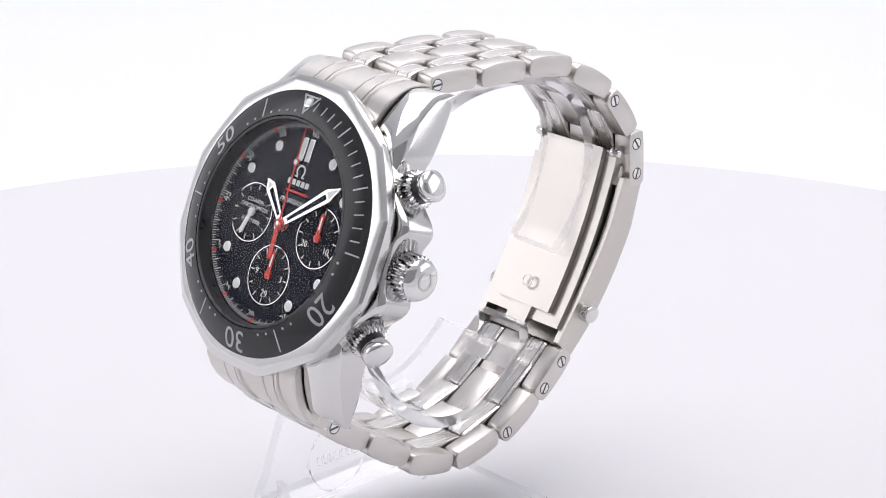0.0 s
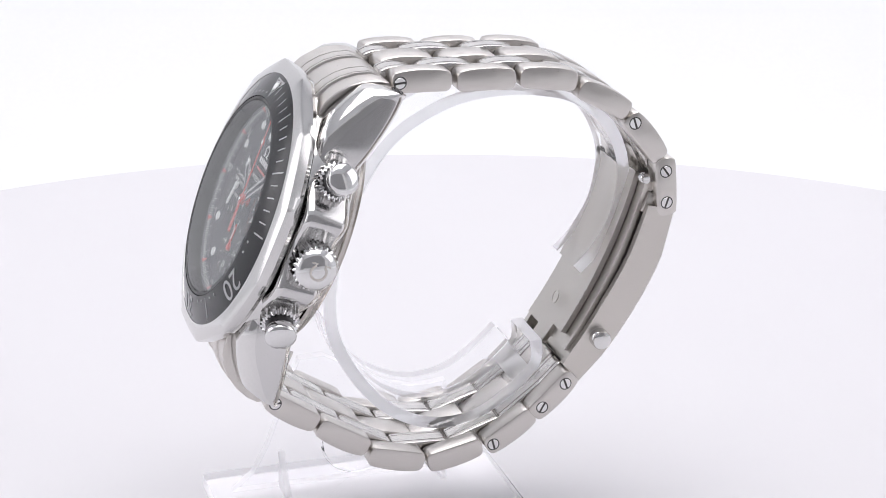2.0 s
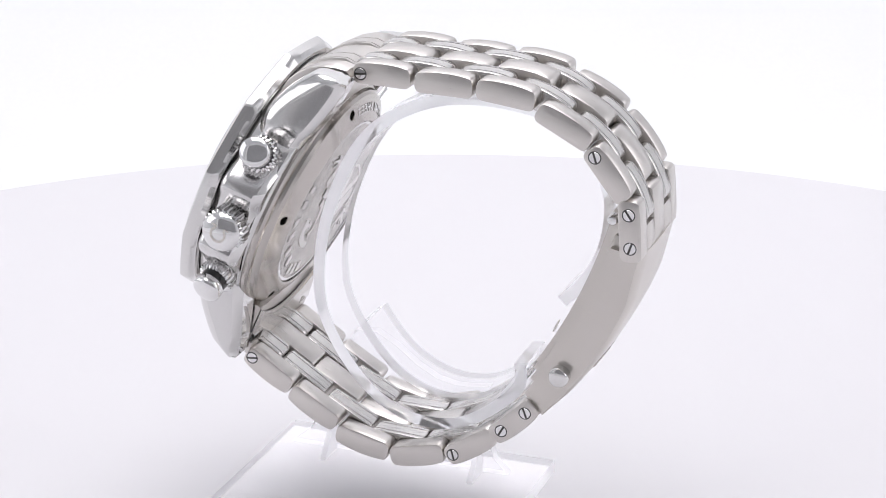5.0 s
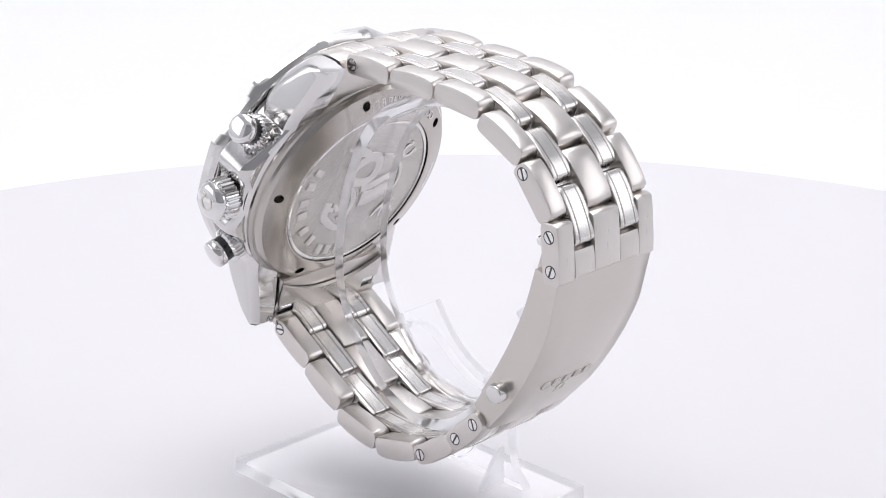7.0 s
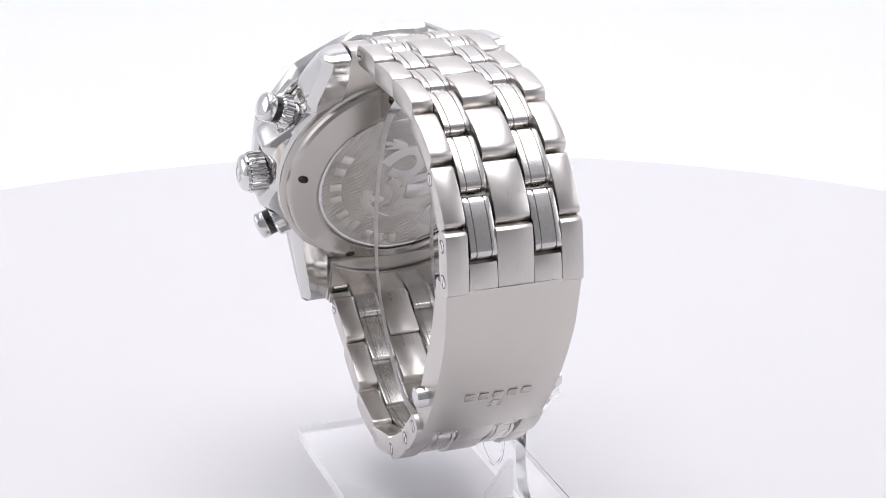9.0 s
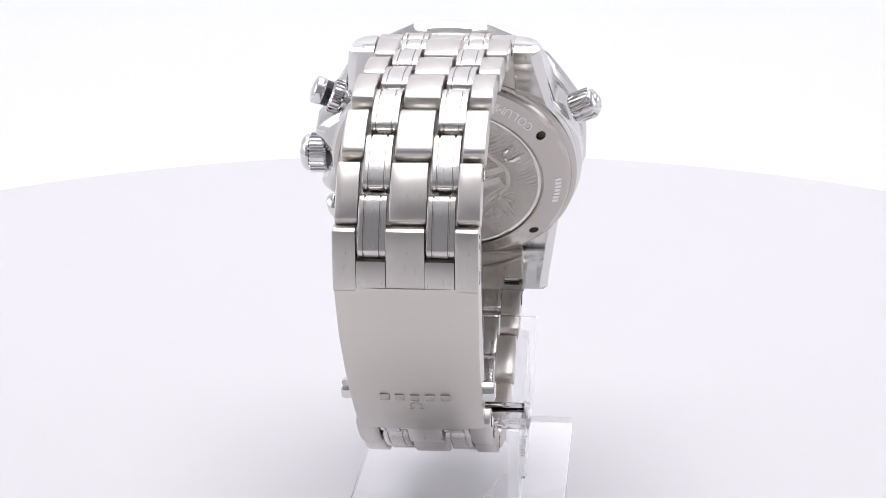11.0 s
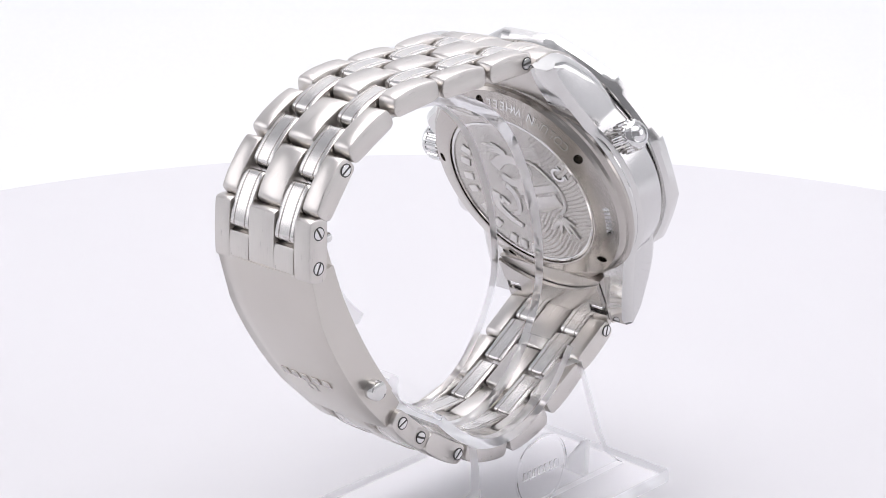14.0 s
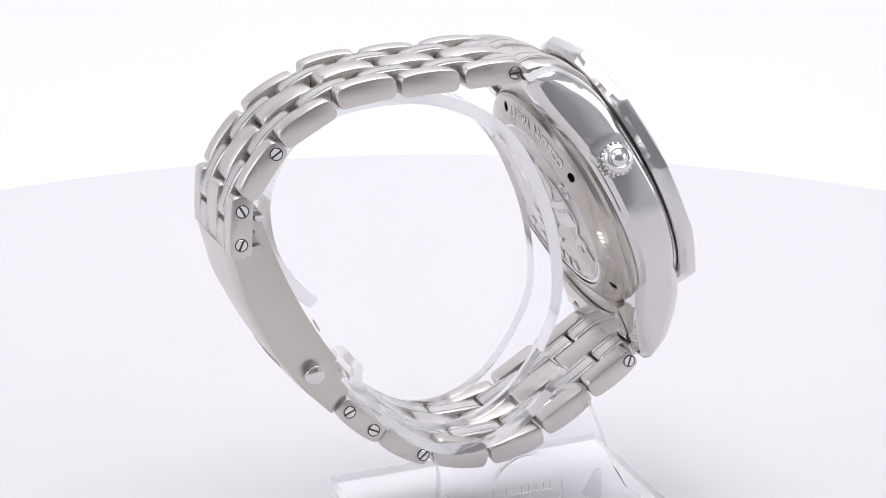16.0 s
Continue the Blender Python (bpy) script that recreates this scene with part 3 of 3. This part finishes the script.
# ------------------------------------------------ bracelet
BANDS = (2.7, 6.82, 10.15)  # edges of the centre, middle and outer links
ROWS = [  # ends of each row of links in the plane of the bracelet, from the case round to the case
    ((25.9, -11.3), (29.3, -19.9)), ((29.4, -20.5), (32.8, -29.0)), ((33.2, -29.4), (35.7, -38.2)), ((34.9, -39.0), (34.1, -47.9)),
    ((33.4, -48.5), (29.3, -55.8)), ((29.2, -57.1), (21.8, -60.9)),
    ((-7.6, -57.4), (-15.7, -53.9)), ((-15.4, -53.9), (-23.3, -48.7)), ((-23.0, -48.0), (-28.3, -40.7)), ((-28.2, -40.2), (-29.7, -31.0)),
    ((-28.7, -30.7), (-27.4, -21.5)), ((-27.2, -21.3), (-25.6, -12.6))]


def link_profile(l, t, bulge, tight):
    """Side outline of a link: flat below, bowed above, with rounded ends, closer to square where tight."""
    h, e, up, r = l / 2, t / 2, t / 2 + bulge, 0.45 if tight else 1.0
    pts = [(h * k, up - bulge * 1.5 * abs(k) ** 2.4 - 0.1 * abs(k) ** 8) for k in (-0.9, -0.78, -0.62, -0.44, -0.22, 0, 0.22, 0.44, 0.62, 0.78, 0.9)]
    zt = pts[-1][1]
    right = [(h - 0.24, zt - 0.22), (h - 0.08, zt - 0.58), (h, zt - 1.0), (h, -e + 1.05 * r), (h - 0.1 * r, -e + 0.6 * r), (h - 0.32 * r, -e + 0.26 * r), (h - 0.66 * r, -e + 0.06 * r), (h - 1.0 * r, -e)]
    return pts + right + [(-x, z) for x, z in right[::-1]]


def link_mesh(name, x0, x1, l, t, bulge, mat, grooves=(), bev=0.22, tight=False):
    prof = link_profile(l, t, bulge, tight)
    b = bmesh.new()

    def ring(x, d):
        kx, ky = (l / 2 - d) / (l / 2), (t / 2 - d) / (t / 2)
        return [(x, s * kx, q * ky) for s, q in prof]
    rings = [ring(x0, bev), ring(x0 + bev * 0.3, bev * 0.3), ring(x0 + bev, 0)]
    for g in grooves:
        rings += [ring(g - 0.14, 0), ring(g - 0.05, 0.2), ring(g + 0.05, 0.2), ring(g + 0.14, 0)]
    rings += [ring(x1 - bev, 0), ring(x1 - bev * 0.3, bev * 0.3), ring(x1, bev)]
    loft(b, rings)
    return finish(name, b, mat, 32)


def row_pose(p, q, x=0.0, out=0.0):
    t = Vector((0, q[0] - p[0], q[1] - p[1])).normalized()
    nrm = Vector((0, -t.z, t.y))
    c = Vector((0, (p[0] + q[0]) / 2, (p[1] + q[1]) / 2))
    m = Matrix((Vector((1, 0, 0)), t, nrm)).transposed().to_4x4()
    m.translation = c + nrm * out + Vector((x + sway(c.z), 0, 0))
    return m


def build_bracelet(w):
    a, bb, c = BANDS
    outer = link_mesh("outer_link", -(c - bb) / 2 + 0.1, (c - bb) / 2, 9.1, 3.15, 0.35, M_BRUSH)
    centre = link_mesh("center_link", -a + 0.1, a - 0.1, 9.15, 3.0, 0.45, M_BRUSH, tight=True)
    hw = (bb - a) / 2 - 0.1
    # the last row before the clasp is a flat plate
    flat_outer = link_mesh("outer_link", -(c - bb) / 2 + 0.03, (c - bb) / 2, 9.3, 3.3, 0.12, M_BRUSH)
    flat_centre = link_mesh("center_link", -a + 0.02, a - 0.02, 9.3, 3.3, 0.12, M_BRUSH, bev=0.08)
    mid = link_mesh("mid_link", -hw, hw, 8.75, 2.95, 0.42, M_MID, (-hw + 0.85, hw - 0.85), 0.15, True)
    half = link_mesh("mid_link", -hw, hw, 5.6, 2.6, 0.5, M_MID, (-hw + 0.85, hw - 0.85), 0.15)
    # slotted screw, its face along z
    b = bmesh.new()
    for sg in (-1, 1):
        pts = [(0.84 * math.cos(radians(t)), sg * 0.84 * math.sin(radians(t))) for t in range(10, 171, 16)]
        slab(b, pts, -0.3, 0.06, 0.04)
    screw = finish("screw", b, M_POLISH)
    # dark disc: painted shade in the screw's slot and round its head
    b = bmesh.new()
    lathe(b, [(0, -0.4), (1.0, -0.4), (1.0, 0.015), (0, 0.015)], 24)
    seat = finish("screw_gap_shade", b, M_DARK)
    screws = {0: (-3.35,), 4: (-3.1,), 5: (-2.55, 2.5), 6: (-2.6, 2.6), 7: (3.3,), 11: (3.3,)}
    x_out = (bb + c) / 2
    for i, (p, q) in enumerate(ROWS):
        for sg in (-1, 1):
            o = put("outer_link", flat_outer if i == 5 else outer, w, row_pose(p, q, sg * x_out, -0.4 if i == 5 else 0.0))
            for s in screws.get(i, ()):
                sm = pose(sg * ((c - bb) / 2 + 0.0), s, 0.0, 0, 90 * sg, 0) @ pose(0, 0, 0, 0, 0, 37 * i + 25 * s)
                put("screw", screw, o, sm, "slotted steel screw")
                put("screw_gap_shade", seat, o, sm)
        put("center_link", flat_centre if i == 5 else centre, w, row_pose(p, q, 0.0, -0.4 if i == 5 else 0.03))
    # middle links straddle the joints
    x_mid = (a + bb) / 2
    for i in range(len(ROWS) - 1):
        if i == 5:
            continue
        (p0, q0), (p1, q1) = ROWS[i], ROWS[i + 1]
        s = ((p0[0] + q0[0]) / 2, (p0[1] + q0[1]) / 2)
        e = ((p1[0] + q1[0]) / 2, (p1[1] + q1[1]) / 2)
        j = ((q0[0] + p1[0]) / 2, (q0[1] + p1[1]) / 2)
        mx = (s[0] + e[0]) / 2, (s[1] + e[1]) / 2
        lift = math.hypot(j[0] - mx[0], j[1] - mx[1]) * 0.35
        for sg in (-1, 1):
            put("mid_link", mid, w, row_pose(s, e, sg * x_mid, lift))
    filler = link_mesh("clasp_end_bar", -(bb - a) / 2 + 0.02, (bb - a) / 2 - 0.02, 4.6, 3.3, 0.1, M_BRUSH, bev=0.08)
    (y0, z0), (y1, z1) = ROWS[5]
    for sg in (-1, 1):
        put("clasp_end_bar", filler, w, row_pose((y0 + (y1 - y0) * 0.51, z0 + (z1 - z0) * 0.51), (y1, z1), sg * x_mid, -0.4))
    for i, f in ((0, 0.2), (6, 0.28), (11, 0.8)):
        p, q = ROWS[i]
        u = (q[0] - p[0], q[1] - p[1])
        d = 0.27
        for sg in (-1, 1):
            put("mid_link", half, w, row_pose((p[0] + u[0] * (f - d), p[1] + u[1] * (f - d)), (p[0] + u[0] * (f + d), p[1] + u[1] * (f + d)), sg * x_mid, -0.2))
    # end links between the lugs
    for sg in (1, -1):
        b = bmesh.new()
        prof = [(16.5, -2.3), (18.8, -2.35), (20.4, -2.75), (22.0, -3.6), (23.6, -5.0), (24.9, -6.8), (25.8, -8.9), (26.0, -10.6), (25.4, -12.0), (16.5, -12.2)]
        if sg > 0:
            prof[-2:] = [(25.3, -11.6), (16.5, -10.0)]
        xs = [(-10.65, -0.15), (-10.5, 0)]
        for g in (-6.82, -6.0, -3.5, -2.7, 2.7, 3.5, 6.0, 6.82):
            xs += [(g - 0.16, 0), (g - 0.06, -0.32), (g + 0.06, -0.32), (g + 0.16, 0)]
        xs += [(10.5, 0), (10.65, -0.15)]
        rings = []
        for x, d in xs:
            crown = 0.25 if 2.7 < abs(x) < 6.82 else 0.0
            ring = []
            for k, (y, z) in enumerate(prof):
                g = d + (crown if 0 < k < 7 else 0)
                ring.append((x, sg * (y + g * (0.13 * k if k < 7 else 0)), z + (g if k < 7 else 0)))
            rings.append(ring)
        loft(b, rings)
        part("end_link", b, M_BRUSH, w, "brushed steel end link between the lugs", angle=40)
        if sg < 0:
            def rim(x):
                return -math.sqrt(19.9 ** 2 - x * x)
            b = bmesh.new()
            steps = [(-7.4, -24.4), (-6.1, -24.4), (-6.1, -26.0), (-3.5, -26.0), (-3.5, -24.9), (3.5, -24.9), (3.5, -26.0), (6.1, -26.0), (6.1, -24.4), (7.4, -24.4)]
            slab(b, steps + [(7.4 - 0.74 * k, rim(7.4 - 0.74 * k)) for k in range(21)], -12.95, -12.3)
            for side in (-1, 1):
                slab(b, [(side * x, y) for x, y in ((7.4, -21.4), (10.5, -21.4), (10.5, rim(10.5)), (9.0, rim(9.0)), (7.4, rim(7.4)))], -12.95, -12.3)
                slab(b, [(side * x, y) for x, y in ((7.4, -25.2), (10.5, -25.2), (10.5, -23.1), (7.4, -23.1))], -12.95, -12.3)
                slab(b, [(side * x, y) for x, y in ((3.5, -26.0), (6.1, -26.0), (6.1, -25.3), (3.5, -25.3))], -15.2, -12.95)
            put("end_link_plate", finish("end_link_plate", b, M_BACK_FLAT, smooth=False), w, None, "toothed steel plate under the end link")
        for x in (-8.7, 8.7) if sg < 0 else ():
            # thin dark block: the slot's shade put into colour, nothing is cut
            b = bmesh.new()
            box(b, -1.2, 1.2, -0.75, 0.75, -0.06, 0.03)
            slot = part("slot_shade", b, M_DARK, w, "", pose(x, sg * 22.2, -12.2))
            b = bmesh.new()
            lathe(b, [(0, -1.15), (0.4, -1.15), (0.4, 1.15), (0, 1.15)], 16)
            part("spring_bar", b, M_POLISH, slot, m=pose(0, 0, -0.1, 0, 90, 0))


# ------------------------------------------------ folding clasp
CLASP_OUT = [(22.7, -61.9), (18.6, -62.7), (14.9, -63.4), (12.4, -63.5), (8.2, -63.3), (4.0, -62.8), (0.2, -62.1), (-3.5, -61.2), (-6.2, -60.2), (-8.6, -59.3)]
CLASP_IN = [(21.7, -57.2), (17.2, -57.6), (13.5, -57.8), (10.4, -57.7), (7.3, -57.4), (3.5, -56.9), (1.0, -56.6), (-1.4, -56.2), (-3.8, -55.7), (-6.6, -55.2)]


def build_clasp(w):
    n = len(CLASP_OUT)
    b = bmesh.new()
    # cover: a channel, its back plate with a lengthwise ridge and two side walls
    rings = []
    for i in range(n):
        f = i / (n - 1)
        hw = 10.05 - 0.75 * f
        (yo, zo), (yi, zi) = CLASP_OUT[i], CLASP_IN[i]
        d = Vector((yo - yi, zo - zi))
        x0 = sway(-60)
        def at(x, k):
            return (x + x0, yi + d.x * k, zi + d.y * k)
        rings.append([at(-hw, 0.0), at(-hw, 0.9), at(-hw + 0.3, 0.95), at(-hw * 0.55, 1.01), at(0, 1.04), at(hw * 0.55, 1.01), at(hw - 0.3, 0.95), at(hw, 0.9), at(hw, 0.0), at(hw - 1.1, 0.0),
                      at(hw - 1.1, 0.55), at(hw * 0.5, 0.78), at(-hw * 0.5, 0.78), at(-hw + 1.1, 0.55), at(-hw + 1.1, 0.0)])
    loft(b, rings)
    bmesh.ops.bevel(b, geom=[e for e in b.edges if e.calc_face_angle(0) > 1.2], offset=0.12, segments=2, affect="EDGES")
    cover = part("clasp_cover", b, M_SATIN, w, "satin steel folding clasp cover", angle=40)
    # release buttons
    for sg in (-1, 1):
        b = bmesh.new()
        lathe(b, [(0, -1.5), (1.55, -1.5), (1.55, 1.3), (1.4, 1.6), (1.1, 1.72), (0, 1.78)], 32)
        part("release_button", b, M_CASE, cover, "round polished release button", axis_pose((sg * 9.6 + sway(-60), -0.6, -58.9), (sg, 0, 0)))
    # plain bars in place of an engraved brand name
    def on_cover(y):
        for (y0, z0), (y1, z1) in zip(CLASP_OUT, CLASP_OUT[1:]):
            if y1 <= y <= y0:
                f = (y - y0) / (y1 - y0)
                return z0 + f * (z1 - z0), math.degrees(math.atan2(z1 - z0, y1 - y0))
        return -62, 0
    y = 1.6
    z, tilt = on_cover(y)
    b = bmesh.new()
    box(b, -0.7, 0.7, -0.75, 0.75, -0.2, 0.13, 0.05)
    bar = finish("engraved_bar", b, M_BACK)
    for k in range(5):
        x = -4.4 + 2.2 * k
        dep = 1.04 - 0.03 * abs(x) / 5.2
        put("engraved_bar", bar, cover, pose(x + sway(-60), y, z + (1 - dep) * 5.2, 180 + tilt, 0, 0))
    z2, tilt2 = on_cover(-0.6)
    part("engraved_emblem", emblem(0.95, 0.18), M_BACK, cover, m=pose(sway(-60), -0.6, z2 - 0.26, 180 + tilt2, 0, 0))
    # folded blades inside
    def blade(name, x0, x1, ys, ye, lift, th, mat, label=""):
        q = bmesh.new()
        rr = []
        for i in range(15):
            f = i / 14
            yy = ys + (ye - ys) * f
            zz = -57.9 + 0.0060 * (yy - 13) ** 2 + lift
            rr.append([(x0 + sway(-58), yy, zz), (x0 + sway(-58), yy, zz - th), (x1 + sway(-58), yy, zz - th), (x1 + sway(-58), yy, zz)])
        loft(q, rr)
        bmesh.ops.bevel(q, geom=[e for e in q.edges if e.calc_face_angle(0) > 1.2], offset=0.15, segments=2, affect="EDGES")
        return part(name, q, mat, w, label, angle=40)
    blade("clasp_blade", -8.4, 8.4, 25.0, -4.5, 1.2, 1.5, M_SATIN, "curved inner steel blade of the clasp")
    blade("clasp_blade", -6.1, 6.1, 25.4, -2.5, 2.2, 0.9, M_SATIN)
    blade("clasp_tongue", -2.2, 2.2, 2.5, -6.0, 1.9, 0.8, M_SATIN)
    b = bmesh.new()
    tube_ring(b, [(0.85, 0), (1.1, 0), (1.1, 0.1), (0.85, 0.1)], 24)
    part("clasp_rivet", b, M_SATIN, w, m=pose(sway(-58), 1.2, -54.05))
    b = bmesh.new()
    box(b, -9.0, 9.0, 20.2, 23.6, -59.4, -56.9, 0.3)
    part("hinge_block", b, M_SATIN, w, m=pose(sway(-58), 0, 0))
    for sg in (-1, 1):
        b = bmesh.new()
        lathe(b, [(0, -1), (0.8, -1), (0.8, 0.3), (0.6, 0.6), (0, 0.7)], 20)
        part("hinge_pin", b, M_POLISH, w, m=axis_pose((sg * 8.6 + sway(-57), 25.2, -55.6), (sg, 0, 0)))




def seated(build, dx, dy, dz):
    """Build parts of the watch, then seat them by a small offset on the case."""
    before = set(wristwatch.children)
    build(wristwatch)
    for ob in wristwatch.children:
        if ob not in before:
            ob.location = ob.location + Vector((dx, dy, dz)) * MM


seated(build_case, 0.2, 0.6, 0.0)
seated(build_bezel, 0.45, 0.45, 0.0)
seated(build_dial, 0.45, 0.5, -0.85)
build_back(wristwatch)
build_controls(wristwatch)
build_bracelet(wristwatch)
build_clasp(wristwatch)

# ---------------------------------------------------------------- the acrylic stand
stand = thing("watch_stand", "clear acrylic watch stand with an open cuff and flat base", "stand")
R_WAY = Vector((0.671, -0.741, 0)).normalized()   # across the stand, to the crown side
B_WAY = Vector((0.741, 0.671, 0)).normalized()    # along the stand, away from the dial


def to_table(p):
    """From the watch's frame to the turntable's, in millimetres."""
    m = WATCH_POSE.copy()
    m.translation = m.translation / MM
    return m @ Vector(p)


CUFF = [(7.3, -53.6), (11.6, -55.2), (17.7, -55.8), (24.6, -53.9), (29.4, -49.9), (32.2, -44.6), (32.6, -38.9), (30.4, -30.9), (26.4, -23.7), (20.0, -17.9), (13.4, -15.2),
        (5.5, -14.6), (-2.6, -15.4), (-10.5, -17.8), (-15.8, -21.3), (-20.6, -27.5), (-23.4, -34.3), (-23.2, -41.8), (-19.0, -48.5), (-10.0, -53.3), (-5.6, -52.0)]


def strip(bm, line, x0, x1, th):
    rings = []
    for i, p in enumerate(line):
        d = (line[min(i + 1, len(line) - 1)] - line[max(i - 1, 0)]).normalized()
        nrm = Vector((-d.y, d.x))
        a, c = p + nrm * th / 2, p - nrm * th / 2
        xa, xb = (x0(i), x1(i)) if callable(x0) else (x0, x1)
        rings.append([to_table((xa, *a)), to_table((xa, *c)), to_table((xb, *c)), to_table((xb, *a))])
    return loft(bm, rings)


def frost(ob, clear_way):
    """The cut edges are frosted: all faces that do not face along clear_way (a test on the normal)."""
    ob.data.materials.append(M_EDGE)
    for f in ob.data.polygons:
        f.material_index = 0 if clear_way(f.normal) else 1
    return ob


def to_stand(bb, z, r):
    q = R_WAY * r + B_WAY * bb
    return (q.x, q.y, z)


def build_stand(s):
    def faces_side(nrm):
        return abs(nrm.dot(R_WAY)) < 0.75

    b = bmesh.new()
    line = spline(CUFF, 5)
    strip(b, line, -4.4, 5.1, 1.9)
    bmesh.ops.bevel(b, geom=[e for e in b.edges if e.calc_face_angle(0) > 1.2], offset=0.25, segments=2, affect="EDGES")
    cuff = frost(part("cuff", b, M_ACRYL, s, "clear open acrylic cuff", angle=40), faces_side)
    for a, c in ((line[0], line[1]), (line[-1], line[-2])):
        at, way = to_table((0, *a)), (to_table((0, *a)) - to_table((0, *c))).normalized()
        for f in cuff.data.polygons:
            if (f.center / MM - at).length < 7 and f.normal.dot(way) > 0.6:
                f.material_index = 1
    # the cuff widens to one side and turns down into the upright
    b = bmesh.new()
    strip(b, line[73:96], -13.6, -5.0, 1.6)
    frost(part("cradle", b, M_ACRYL, s, "clear acrylic fold between cuff and upright", angle=40), faces_side)
    b = bmesh.new()
    outline = [(-31, 2.54), (-27.5, 5.5), (-25, 10), (-22, 18), (-19.5, 24.4), (-15.5, 24.6), (-12, 22.6), (-8.2, 19.6), (-4.6, 17.6), (-1.2, 16.8), (2, 16.8), (5.3, 17.2), (4.6, 13), (4.6, 9), (5.6, 5.2), (8, 2.54)]
    loft(b, [[to_stand(p, z, r) for p, z in outline] for r in (-13.5, -11.8)])
    up = frost(part("upright", b, M_ACRYL, s, "clear upright with a round embossed disc", angle=40), lambda v: abs(v.dot(R_WAY)) > 0.75)
    b = bmesh.new()
    tube_ring(b, [(5.7, 0), (6.1, 0), (6.05, 0.35), (5.75, 0.35)], 64)
    part("embossed_ring", b, M_ACRYL, up, m=axis_pose(to_stand(-9.8, 8.6, -13.5), -R_WAY))
    b = bmesh.new()
    for k in range(7):
        box(b, -4.3 + 1.25 * k, -3.4 + 1.25 * k, -0.7, 0.7, 0.0, 0.3, 0.08)
    turn = Matrix((-B_WAY, Vector((0, 0, 1)), -R_WAY)).transposed().to_4x4()
    turn.translation = to_stand(-9.8, 8.6, -13.5)
    part("embossed_bar", b, M_ACRYL, up, m=turn)
    # small gussets brace the upright on the base
    for at in (3.2, -23.0):
        b = bmesh.new()
        loft(b, [[to_stand(p, z, r) for r, z in ((-11.75, 2.54), (-11.75, 9.0), (-11.0, 8.8), (-6.5, 2.54))] for p in (at - 0.45, at + 0.45)])
        part("gusset", b, M_EDGE, s, angle=40)
    b = bmesh.new()
    box(b, -20.5, 14.0, -34.5, 13.5, 0.02, 2.5, 0.35)
    b.transform(Matrix((R_WAY, B_WAY, Vector((0, 0, 1)))).transposed().to_4x4())
    frost(part("base_plate", b, M_ACRYL, s, "flat clear acrylic base plate", angle=40), lambda v: abs(v.z) > 0.5)
    for ob in s.children_recursive:
        ob.visible_shadow = False


build_stand(stand)


# ---------------------------------------------------------------- what moves
def motions():
    steps = [0.5 * i for i in range(33)]
    turn = [(t, pose(0, 0, 0, 0, 0, SPIN * t)) for t in steps]
    walk(wristwatch, [(t, m @ WATCH_POSE) for t, m in turn])
    walk(stand, turn)
    walk(turntable, turn)


motions()
